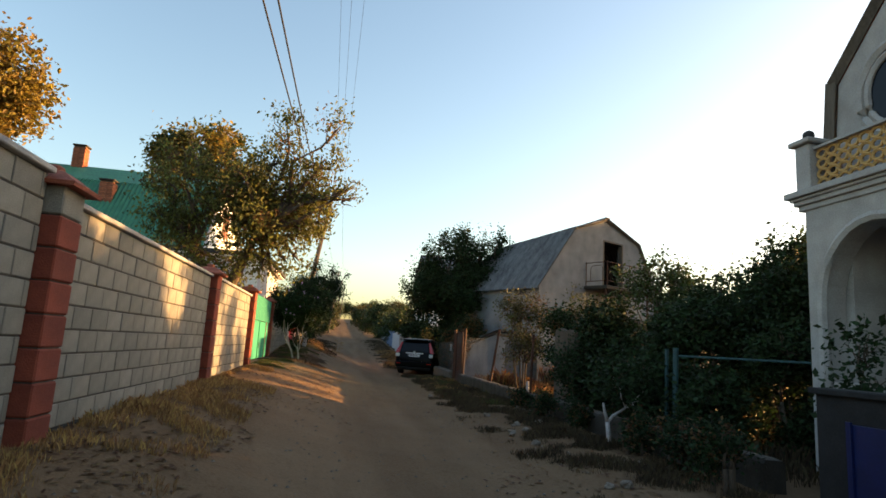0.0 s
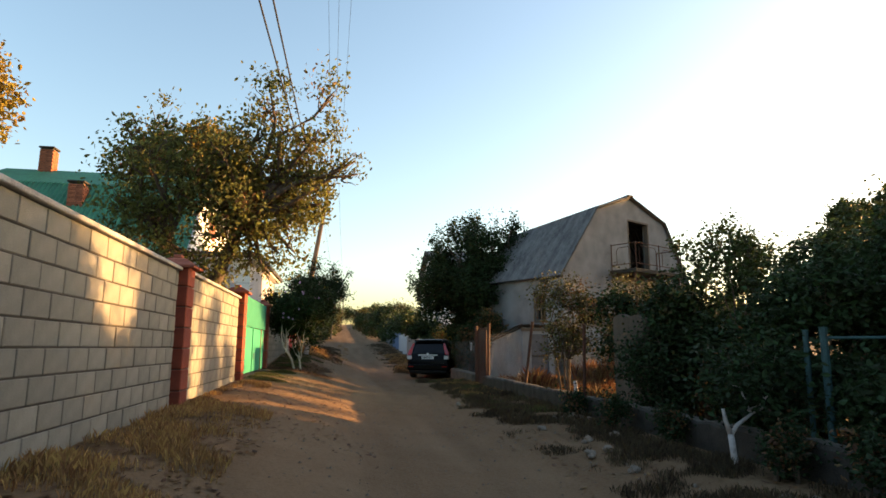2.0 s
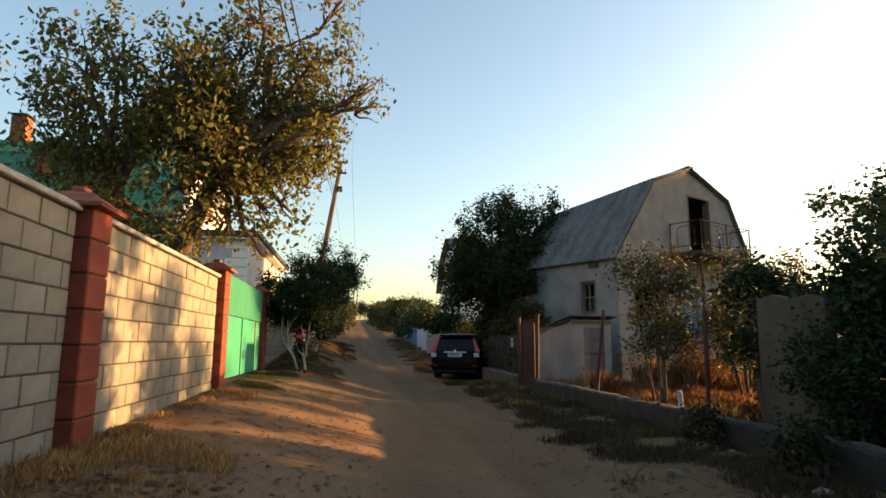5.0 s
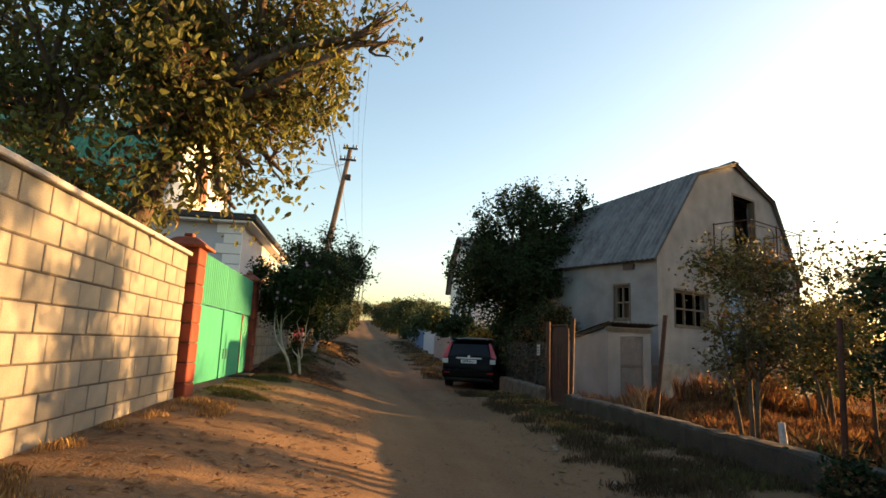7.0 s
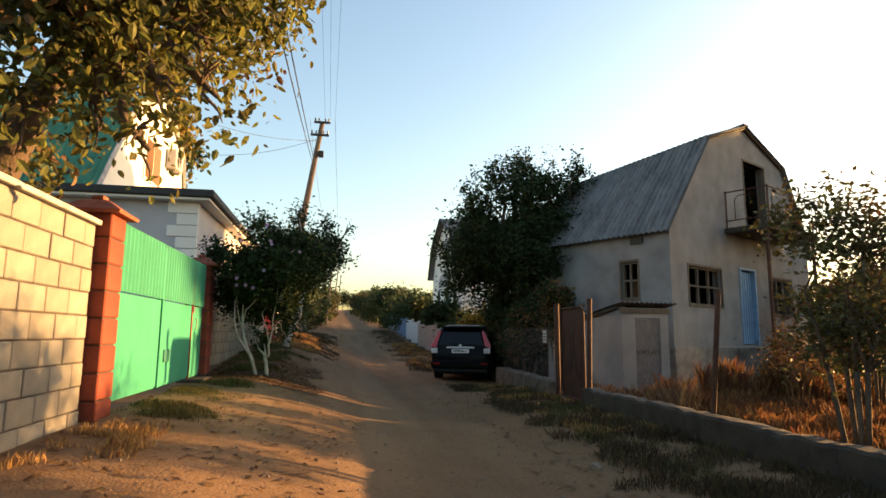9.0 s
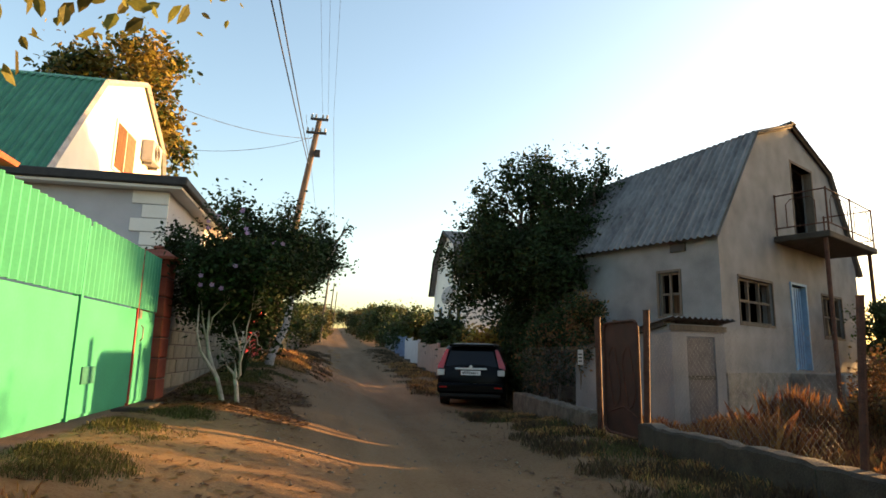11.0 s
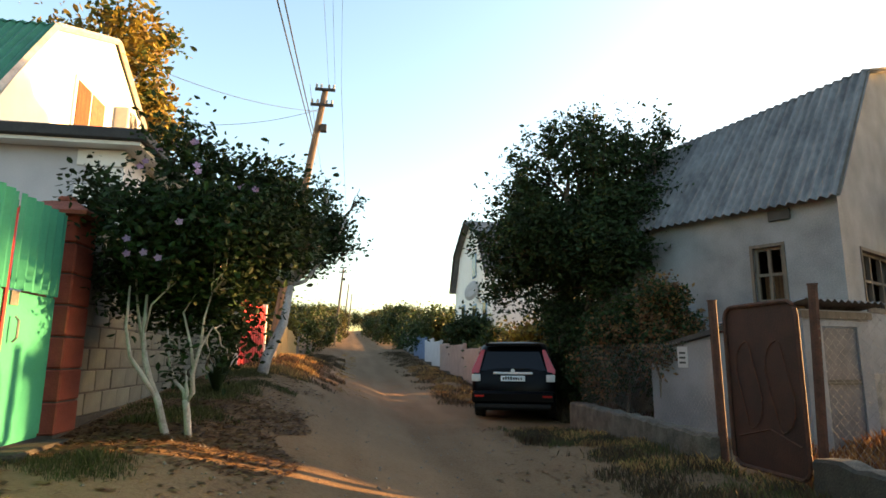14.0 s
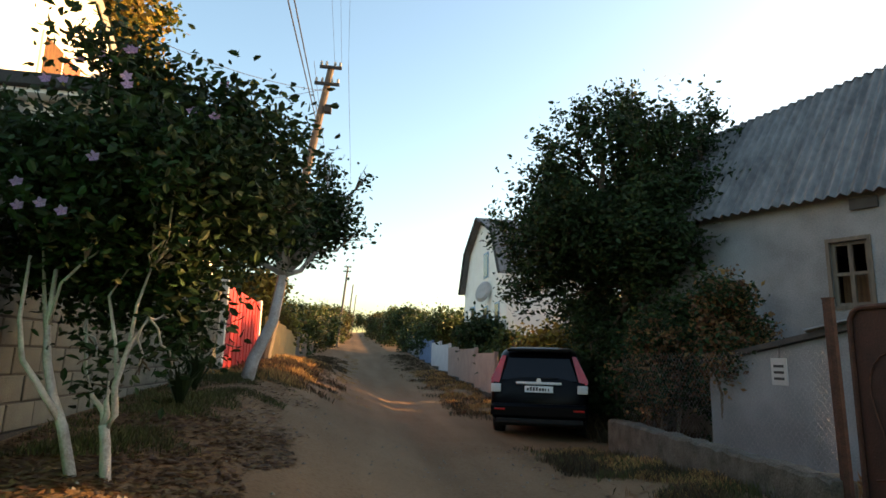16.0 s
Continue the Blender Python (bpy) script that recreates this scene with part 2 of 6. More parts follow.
def box(bm, x0, x1, y0, y1, z0, z1, m=None, bevel=0.0):
    vs = bmesh.ops.create_cube(bm, size=1.0)["verts"]
    bmesh.ops.scale(bm, verts=vs, vec=(x1 - x0, y1 - y0, z1 - z0))
    bmesh.ops.translate(bm, verts=vs, vec=((x0 + x1) / 2, (y0 + y1) / 2, (z0 + z1) / 2))
    if bevel:
        es = list({e for v in vs for e in v.link_edges})
        out = bmesh.ops.bevel(bm, geom=es, offset=bevel, segments=1, affect="EDGES")
        vs = list({v for f in out["faces"] for v in f.verts} | {v for v in vs if v.is_valid})
    if m is not None:
        bmesh.ops.transform(bm, matrix=m, verts=vs)
    return bm


def boxed(*a, **k):
    return box(bmesh.new(), *a, **k)


def tube(bm, pts, radii, sides=8, cap=True):
    """A tapered round bar through points."""
    pts = [Vector(p) for p in pts]
    if isinstance(radii, (int, float)):
        radii = [radii] * len(pts)
    rings = []
    for i, p in enumerate(pts):
        d = (pts[min(i + 1, len(pts) - 1)] - pts[max(i - 1, 0)]).normalized()
        side = d.cross(Vector((0.31, 0.95, 0.12)) if abs(d.z) > 0.9 else Vector((0, 0, 1))).normalized()
        up = side.cross(d)
        rings.append([bm.verts.new(p + (side * math.cos(a) + up * math.sin(a)) * radii[i]) for a in [2 * math.pi * k / sides for k in range(sides)]])
    for r, s in zip(rings, rings[1:]):
        for k in range(sides):
            bm.faces.new((r[k], r[(k + 1) % sides], s[(k + 1) % sides], s[k]))
    if cap:
        bm.faces.new(rings[0][::-1])
        bm.faces.new(rings[-1])
    return bm


def tubed(pts, radii, sides=8):
    return tube(bmesh.new(), pts, radii, sides)


def prism(bm, outline, axis, a, b):
    """Extrude an outline of 2D points along an axis: 'y' takes (x, z), 'x' takes (y, z), 'z' takes (x, y)."""
    place = {"y": lambda p, d: (p[0], d, p[1]), "x": lambda p, d: (d, p[0], p[1]), "z": lambda p, d: (p[0], p[1], d)}[axis]
    lo, hi = [bm.verts.new(place(p, a)) for p in outline], [bm.verts.new(place(p, b)) for p in outline]
    n = len(outline)
    bm.faces.new(lo)
    bm.faces.new(hi[::-1])
    for k in range(n):
        bm.faces.new((lo[k], hi[k], hi[(k + 1) % n], lo[(k + 1) % n]))
    bmesh.ops.recalc_face_normals(bm, faces=bm.faces[:])
    return bm


def wall_with_holes(bm, width, height, holes, thick, top=None):
    """A wall in the local xz plane from y 0 to thick, with rectangular holes (x0, x1, z0, z1); top(x) cuts the upper edge."""
    xs = sorted({0.0, width, *[v for h in holes for v in h[:2]], *(top or {})})
    for x0, x1 in zip(xs, xs[1:]):
        cuts = sorted([(h[2], h[3]) for h in holes if h[0] <= x0 + 1e-6 and h[1] >= x1 - 1e-6])
        z = 0.0
        spans = []
        for a, b in cuts:
            if a > z + 1e-6:
                spans.append((z, a, a))
            z = b
        t0, t1 = (top[x0], top[x1]) if top else (height, height)
        spans.append((z, t0, t1))
        for lo, h0, h1 in spans:
            prism(bm, [(x0, lo), (x1, lo), (x1, h1), (x0, h0)], "y", 0, thick)
    bmesh.ops.remove_doubles(bm, verts=bm.verts[:], dist=1e-4)
    return bm


def corrugated(bm, u, v, origin, waves, depth, thick=0.006, steps=4):
    """A wavy sheet spanned by the vectors u (across the waves) and v."""
    u, v, o = Vector(u), Vector(v), Vector(origin)
    nrm = u.cross(v).normalized()
    n = waves * steps
    rows = []
    for k in range(n + 1):
        h = nrm * depth * math.sin(2 * math.pi * k / steps) if steps > 2 else nrm * depth * (k % 2)
        p = o + u * (k / n) + h
        rows.append((bm.verts.new(p), bm.verts.new(p + v), bm.verts.new(p + nrm * thick), bm.verts.new(p + v + nrm * thick)))
    for a, b in zip(rows, rows[1:]):
        bm.faces.new((a[0], a[1], b[1], b[0]))
        bm.faces.new((a[2], b[2], b[3], a[3]))
        bm.faces.new((a[0], b[0], b[2], a[2]))
        bm.faces.new((a[1], a[3], b[3], b[1]))
    return bm


# ---- ground ----
def smooth01(a, b, x):
    t = min(1.0, max(0.0, (x - a) / (b - a)))
    return t * t * (3 - 2 * t)


def ground(x, y):
    """Height of the earth: a lane that climbs slowly, its left bank higher."""
    yy = max(-10.0, min(y, 170.0))
    climb = 0.0 if yy < 23 else (yy - 23) ** 2 * 0.00125 if yy < 45 else 0.605 + 0.055 * (yy - 45)
    z = 0.09 + 0.006 * min(yy, 30) + climb
    edge, late = 1.4, smooth01(17, 21, yy)
    bank = 0.50 + 0.007 * max(0.0, min(yy, 34))
    early = 0.5 * (1 - smooth01(-1.3, edge, x)) + 0.5 * min(1.0, max(0.0, (edge - x) / (edge + 1.6)))
    z += bank * (early * (1 - late) + late * min(1.0, max(0.0, (1.7 - x) / 2.5))) * (1 - 0.7 * smooth01(32, 48, yy))
    z += 0.045 * (max(19.5, min(yy, 26.0)) - 19.5) * min(1.0, max(0.0, (1.7 - x) / 2.6)) * (1 - smooth01(34, 60, yy))
    z += 0.12 * smooth01(2.6, 4.2, x) * (1 - 1.9 * smooth01(22, 26, yy) * (1 - smooth01(33, 37, yy)))
    rough = noise.noise((x * 0.9, y * 0.9, 3.1)) * 0.03 + noise.noise((x * 3.1, y * 3.1, 7.7)) * 0.012
    tracks = -0.03 * math.exp(-((x - 0.7) / 0.35) ** 2) - 0.03 * math.exp(-((x - 2.3) / 0.35) ** 2)
    return z + rough + tracks


def build_ground():
    xs = sorted({-400, -150, -60, -30, -18, -10, -6, -4, -3, *[round(-2.4 + 0.12 * k, 3) for k in range(75)], 8, 10, 13, 18, 30, 60, 150, 400})
    ys = sorted({-200, -60, -25, -12, -7, *[round(-4 + 0.16 * k, 3) for k in range(270)], 41, 43.5, 46, 50, 55, 60, 67, 75, 85, 95, 110, 125, 145, 170, 220, 350, 700})
    vs = [(x, y, ground(x, y)) for y in ys for x in xs]
    w = len(xs)
    fs = [(j * w + i, j * w + i + 1, (j + 1) * w + i + 1, (j + 1) * w + i) for j in range(len(ys) - 1) for i in range(w - 1)]
    me = bpy.data.meshes.new("ground")
    me.from_pydata(vs, [], fs)
    me.materials.append(M_DIRT)
    for p in me.polygons:
        p.use_smooth = True
    return tagged(new("ground", me), "dusty brown beaten-earth lane and dry plots", "ground", kind="structure")


build_ground()


# ---- block walls, pillars and gates on the left ----
WALL_X = -1.85          # road face of the block wall
COURSE, BLOCK = 0.205, 0.40


def block_mesh(length, material):
    bm = boxed(-0.19, 0, 0.007, length - 0.007, 0.007, COURSE - 0.007, bevel=0.006)
    return mesh_of(bm, "block", material)


BLOCKS = {}


def block_wall(name, y0, y1, z0, courses, label, coping=True, material=None):
    wall = thing(name, label, "wall", pose(WALL_X, y0, z0), kind="structure")
    length, high = y1 - y0, courses * COURSE
    part("mortar_core", boxed(-0.18, -0.012, 0, length, -0.1, high), M_MORTAR, wall)
    part("footing", boxed(-0.2, 0.03, 0, length, -0.6, 0.0), M_CONCRETE, wall)
    for c in range(courses):
        at = -BLOCK / 2 * (c % 2)
        while at < length - 0.02:
            a, b = max(at, 0.0), min(at + BLOCK, length)
            size = round(b - a, 2)
            if size > 0.05:
                key = (size, coping)
                if key not in BLOCKS:
                    BLOCKS[key] = block_mesh(size, material or M_BLOCK)
                ob = new("block", BLOCKS[key])
                ob.parent = wall
                ob.matrix_basis = pose(random.uniform(-0.004, 0.004), a, c * COURSE)
            at += BLOCK
    if coping:
        part("coping", boxed(-0.24, 0.05, 0.0, length, high + 0.002, high + 0.05, bevel=0.008), M_COPING, wall, "grey sheet-metal coping")
    return wall


def gate_pillar(y, z0, high, label, collar=False):
    """Square pillar of red split-face blocks with a flared tiled cap."""
    p = thing("gate_pillar", label, "pillar", pose(WALL_X - 0.07, y, z0), group="red gate pillars")
    n = round(high / 0.26)
    me = None
    for k in range(n):
        if me is None:
            me = mesh_of(boxed(-0.19, 0.19, -0.19, 0.19, 0.004, high / n - 0.008, bevel=0.012), "pillar_block", M_REDBLOCK)
        last = collar and k == n - 1
        ob = new("pillar_block", me if not last else mesh_of(boxed(-0.185, 0.185, -0.185, 0.185, 0.004, high / n, bevel=0.01), "pillar_block", M_BLOCK))
        ob.parent = p
        ob.matrix_basis = pose(0, 0, k * high / n)
    part("core", boxed(-0.17, 0.17, -0.17, 0.17, -0.5, high), M_MORTAR, p)
    bm = bmesh.new()
    rings = []
    for half, z in ((0.27, high - 0.03), (0.28, high), (0.20, high + 0.05), (0.13, high + 0.10), (0.07, high + 0.12)):
        rings.append([bm.verts.new((sx * half, sy * half, z)) for sx, sy in ((-1, -1), (1, -1), (1, 1), (-1, 1))])
    for r, s in zip(rings, rings[1:]):
        for k in range(4):
            bm.faces.new((r[k], r[(k + 1) % 4], s[(k + 1) % 4], s[k]))
    bm.faces.new(rings[0][::-1])
    bm.faces.new(rings[-1])
    part("cap", bm, M_REDCAP, p, "flared red tiled cap")
    bm = bmesh.new()
    box(bm, -0.06, 0.06, -0.06, 0.06, high + 0.115, high + 0.17, bevel=0.015)
    part("finial", bm, M_REDCAP, p)
    return p


block_wall("wall_1", -6.0, 4.28, 0.62, 10, "grey concrete block wall with dark mortar joints")
gate_pillar(4.50, 0.60, 2.02, "red split-block gate pillar with grey collar and tiled cap", collar=True)
block_wall("wall_2", 4.69, 10.42, 0.68, 9, "grey concrete block wall under a grey metal coping")
gate_pillar(10.62, 0.66, 1.94, "red split-block pillar between two block walls")
block_wall("wall_3", 10.81, 15.44, 0.70, 9, "sunlit concrete block wall with leaf shadows")
gate_pillar(15.66, 0.72, 1.98, "red split-block gate pillar beside the green gate")


def green_gate():
    """Two wide leaves of green sheet with a ribbed upper band, and a wicket door."""
    y0, y1, z0, z1 = 15.88, 19.98, 0.90, 2.66
    gate = thing("gate", "bright green sheet-metal gate with a ribbed upper band", "gate", pose(WALL_X + 0.03, y0, z0))
    spans = [(0.02, 1.72), (1.75, 3.33), (3.37, 4.08)]
    high = z1 - z0
    for k, (a, b) in enumerate(spans):
        leaf = part("gate_leaf" if k < 2 else "wicket_door", boxed(-0.012, 0.0, a, b, 0.03, high * 0.612), M_GREEN, gate)
        bm = bmesh.new()
        corrugated(bm, (0, b - a, 0), (0, 0, high * 0.36 + 0.05), (0.016, a, high * 0.62), int((b - a) / 0.115), 0.022, 0.003, 6)
        part("ribbed_band", bm, M_GREEN, leaf)
        bm = bmesh.new()
        for s in (a, b - 0.035):
            box(bm, -0.05, -0.013, s, s + 0.035, 0.0, high - 0.03)
        box(bm, -0.05, -0.013, a + 0.036, b - 0.036, 0.0, 0.05)
        box(bm, -0.05, -0.013, a + 0.036, b - 0.036, high * 0.66, high * 0.66 + 0.04)
        part("leaf_frame", bm, M_GREEN, leaf)
        if k == 0:
            part("cover_strip", boxed(0.003, 0.02, b - 0.02, b + 0.025, 0.0, high * 0.98), M_GREEN, leaf)
    part("letter_slot", boxed(0.002, 0.016, 1.95, 2.25, 0.30, 0.46, bevel=0.004), M_GREENDARK, gate, "teal letter slot flap")
    part("jamb", boxed(-0.02, 0.014, 3.335, 3.366, 0.0, high - 0.1), M_REDGATE, gate, "red-leaded edge of the wicket")
    bm = bmesh.new()
    tube(bm, [(0.03, 3.47, 0.72), (0.055, 3.47, 0.75), (0.055, 3.47, 0.87), (0.03, 3.47, 0.90)], 0.009, 6)
    box(bm, 0.001, 0.012, 3.42, 3.52, 0.98, 1.08)
    part("handle", bm, M_METAL, gate, "dark lock and pull ring")
    part("sill", boxed(-0.15, 0.22, 3.3, 4.15, -0.22, -0.02, bevel=0.02), M_CONCRETE, gate, "concrete doorstep")
    return gate


green_gate()
gate_pillar(20.20, 0.90, 1.82, "red split-block pillar at the end of the green gate")
block_wall("wall_4", 20.42, 28.0, 0.98, 9, "old brownish block wall behind the white-limed trees", coping=False, material=M_OLDBLOCK)


def red_gate():
    y0, z0, w, h = 28.05, 1.14, 4.5, 1.84
    g = thing("gate", "red sheet-metal gate between white posts", "gate", pose(WALL_X + 0.05, y0, z0))
    for a, b in ((0.14, 2.22), (2.24, 4.36)):
        leaf = part("gate_leaf", boxed(-0.02, 0, a, b, 0.02, h - 0.08), M_REDGATE, g)
        bm = bmesh.new()
        for k in range(5):
            s = a + (b - a) * (k + 0.5) / 5
            box(bm, 0.001, 0.014, s - 0.012, s + 0.012, 0.06, h - 0.12)
        part("rib", bm, M_REDGATE, leaf)
    for s in (0.0, 4.38):
        part("post", boxed(-0.08, 0.05, s, s + 0.12, -0.4, h, bevel=0.01), M_WHITE, g, "white-painted post")
    return g


red_gate()

# ---- grey house with the gambrel roof ----
def barn_house():
    """Local x runs along the gable, y into the house; origin at the road corner of the gable."""
    z0 = 0.45
    h = thing("house", "abandoned grey plastered house under a corrugated gambrel roof", "house", pose(8.67, 23.24, z0, 0, 0, 28.4))
    W, L, E = 8.9, 4.7, 4.0
    # gable wall with loft door, window, blue door and small window
    top = {0.0: E, 2.2: 6.72, 4.5: 7.52, 7.15: 6.68, W: E}
    holes = [(0.85, 2.60, 1.95, 2.98), (3.75, 4.70, 0.90, 3.08), (5.85, 7.35, 1.80, 2.95), (4.40, 5.85, 4.22, 6.50)]
    tops = dict(top)

    def line(x):
        ks = sorted(top)
        for a, b in zip(ks, ks[1:]):
            if a <= x <= b:
                return top[a] + (top[b] - top[a]) * (x - a) / (b - a)

    for hh in holes:
        for v in hh[:2]:
            tops[v] = line(v)
    bm = bmesh.new()
    wall_with_holes(bm, W, E, holes, 0.25, tops)
    part("gable_wall", bm, M_PLASTER, h, "weathered grey plaster gable")
    bm = bmesh.new()
    wall_with_holes(bm, L - 0.25, E, [(0.70, 1.22, 2.1, 3.10)], 0.25)
    bmesh.ops.transform(bm, matrix=pose(0.25, 0.251, 0, 0, 0, 90), verts=bm.verts)
    part("side_wall", bm, M_PLASTER, h)
    part("side_wall", boxed(W - 0.25, W, 0.251, L - 0.251, -0.4, E - 0.02), M_PLASTER, h)
    bm = bmesh.new()
    prism(bm, [(x, z - 0.03) for x, z in top.items()] + [(W, -0.4), (0, -0.4)], "y", L - 0.25, L)
    for v in bm.verts:
        if v.co.z > 5:
            v.co.z -= 0.6 * (v.co.z - 3.78) / 3.0
    part("back_wall", bm, M_PLASTER, h)
    part("plinth", boxed(-0.04, W + 0.03, -0.05, 0.2, -0.5, 0.85, bevel=0.015), M_PLINTH, h, "stained rough plinth")
    part("plinth", boxed(-0.05, 0.2, 0.21, L, -0.5, 0.80, bevel=0.015), M_PLINTH, h)
    part("inner_floor", boxed(0.26, W - 0.26, 0.26, L - 0.26, 0.7, 0.8), M_WOOD, h)
    part("loft_floor", boxed(0.26, W - 0.26, 0.26, L - 0.26, 3.55, 3.72), M_WOOD, h)
    # roof sheets, lower and upper on each side; the ridge has settled towards the back
    def settled(bm):
        for v in bm.verts:
            if v.co.z > 3.78:
                v.co.z -= 0.5 * max(0.0, v.co.y) / L * (v.co.z - 3.78) / 3.0
        return bm

    for name, a, b in (("roof_slope", (-0.24, 3.78), (2.18, 6.80)), ("roof_top", (2.12, 6.77), (4.5, 7.61)), ("roof_slope", (W + 0.24, 3.78), (7.17, 6.76)), ("roof_top", (7.23, 6.73), (4.5, 7.61))):
        bm = bmesh.new()
        up = (b[0] - a[0], 0, b[1] - a[1])
        corrugated(bm, (0, L + 0.5, 0), up, (a[0], -0.14, a[1]), 31, 0.034, 0.008, 6)
        if a[0] < 4.5:
            bmesh.ops.reverse_faces(bm, faces=bm.faces[:])
        part(name, settled(bm), M_SLATE, h, "grey corrugated fibre-cement sheets")
    part("ridge_cap", settled(boxed(4.32, 4.68, -0.16, L + 0.3, 7.60, 7.65, bevel=0.02)), M_SLATE, h)
    bm = bmesh.new()
    for a, b in (((-0.20, 3.78), (2.18, 6.72)), ((2.18, 6.72), (4.5, 7.53)), ((4.5, 7.53), (7.17, 6.68)), ((7.17, 6.68), (W + 0.20, 3.78))):
        tube(bm, [(a[0], -0.08, a[1]), (b[0], -0.08, b[1])], 0.035, 4)
    part("barge_board", bm, M_WOOD, h)
    # window in the gable: frame with six panes
    def window(x0, x1, z0w, z1w, cols, rows, m=None, broken=False):
        win = part("window", boxed(x0 - 0.09, x1 + 0.09, 0.09, 0.12, z0w - 0.02, z0w + 0.03), M_WOOD, h)
        bm = bmesh.new()
        for k in range(cols + 1):
            x = x0 + (x1 - x0 - 0.055) * k / cols
            box(bm, x, x + 0.055, 0.06, 0.13, z0w, z1w)
        for k in range(rows + 1):
            z = z0w + (z1w - z0w - 0.055) * k / rows
            box(bm, x0, x1, 0.065, 0.125, z, z + 0.05)
        part("window_frame", bm, M_WOOD, win, "weathered grey wooden frame")
        bm = bmesh.new()
        for z in (z0w - 0.06, z1w):
            box(bm, x0 - 0.05, x1 + 0.05, -0.02, 0.02, z, z + 0.06)
        for x in (x0 - 0.05, x1):
            box(bm, x, x + 0.05, -0.02, 0.02, z0w, z1w)
        part("architrave", bm, M_WOOD, win)
        if m is not None:
            win.matrix_basis = m
        return win

    window(0.85, 2.60, 1.95, 2.98, 3, 2)
    window(5.85, 7.35, 1.80, 2.95, 3, 2)
    window(0.70, 1.22, 2.1, 3.10, 2, 2, pose(0.0, 2.17, 0, 0, 0, -90))
    part("curtain", boxed(0.3, 0.33, 0.98, 1.42, 2.1, 2.65), M_CURTAIN, h, "faded orange curtain")
    # near-black boards stand in for the shade of the rooms behind the openings
    part("shade_board", boxed(0.27, W - 0.27, 2.6, 2.7, 0.81, 3.54), M_DARK, h)
    part("shade_board", boxed(2.6, 6.6, 2.6, 2.7, 3.73, 6.2), M_DARK, h)
    # blue door with a frame
    door = part("door", boxed(3.80, 4.65, 0.10, 0.14, 0.92, 3.04), M_BLUEDOOR, h, "pale blue painted plank door")
    bm = bmesh.new()
    for x in (3.70, 4.67):
        box(bm, x, x + 0.07, -0.03, 0.15, 0.9, 3.14)
    box(bm, 3.77, 4.67, -0.03, 0.15, 3.08, 3.14)
    part("door_frame", bm, M_BLUEDOOR, door)
    bm = bmesh.new()
    for k in range(1, 6):
        box(bm, 3.80 + 0.142 * k - 0.006, 3.80 + 0.142 * k + 0.006, 0.088, 0.099, 0.94, 3.02)
    part("plank_joint", bm, M_BLUEFENCE, door)
    part("door_handle", boxed(3.85, 3.88, 0.05, 0.10, 1.85, 2.0), M_METAL, door)
    # loft door frame
    bm = bmesh.new()
    for x in (4.33, 5.84):
        box(bm, x, x + 0.08, -0.01, 0.2, 4.22, 6.57)
    box(bm, 4.41, 5.84, -0.01, 0.2, 6.50, 6.57)
    part("loft_door_frame", bm, M_WOOD, h)
    # balcony slab on posts, with a railing
    bal = part("balcony", boxed(2.95, 6.5, -1.25, -0.001, 4.05, 4.21, bevel=0.02), M_CONCRETE, h, "concrete balcony slab on steel posts")
    bm = bmesh.new()
    for z in (4.42, 5.26):
        tube(bm, [(3.05, -0.02, z), (3.05, -1.2, z), (6.4, -1.2, z), (6.4, -0.02, z)], 0.018, 6)
    for p in ((3.05, -1.2), (4.72, -1.2), (6.4, -1.2), (3.05, -0.05), (6.4, -0.05)):
        tube(bm, [(p[0], p[1], 4.2), (p[0], p[1], 5.3)], 0.022, 6)
    for x0, x1 in ((3.3, 4.5), (4.95, 6.15)):
        tube(bm, [(x0, -1.2, 4.44), (x0, -1.2, 5.0), (x0 + 0.12, -1.2, 5.14), (x1 - 0.12, -1.2, 5.14), (x1, -1.2, 5.0), (x1, -1.2, 4.44)], 0.012, 6)
    tube(bm, [(3.05, -0.95, 4.44), (3.05, -0.95, 5.0), (3.05, -0.85, 5.12), (3.05, -0.4, 5.12), (3.05, -0.3, 5.0), (3.05, -0.3, 4.44)], 0.012, 6)
    part("railing", bm, M_RUST, bal, "rusty tube railing")
    for x in (3.1, 6.3):
        part("post", tubed([(x, -1.1, 0.2), (x, -1.1, 4.06)], 0.05, 8), M_RUST, bal)
    part("antenna_rod", tubed([(6.2, -0.9, 4.6), (7.9, -1.0, 4.9)], 0.012, 6), M_METAL, bal)
    part("antenna_rod", tubed([(6.9, -0.94, 4.3), (6.9, -0.94, 5.3)], 0.01, 6), M_METAL, bal)
    # steps to the blue door
    st = part("doorstep", boxed(3.2, 7.2, -1.2, -0.06, -0.5, 0.84, bevel=0.02), M_PLINTH, h, "crumbling concrete porch")
    for k in range(3):
        part("step", boxed(3.5, 4.6, -1.2 - 0.28 * (k + 1), -1.2 - 0.28 * k - 0.002, -0.5, 0.6 - 0.2 * k, bevel=0.015), M_PLINTH, st)
    # vent block under the eave
    part("vent", boxed(-0.06, -0.001, 0.75, 1.12, 3.56, 3.74), M_BLACKTRIM, h)
    return h


barn_house()


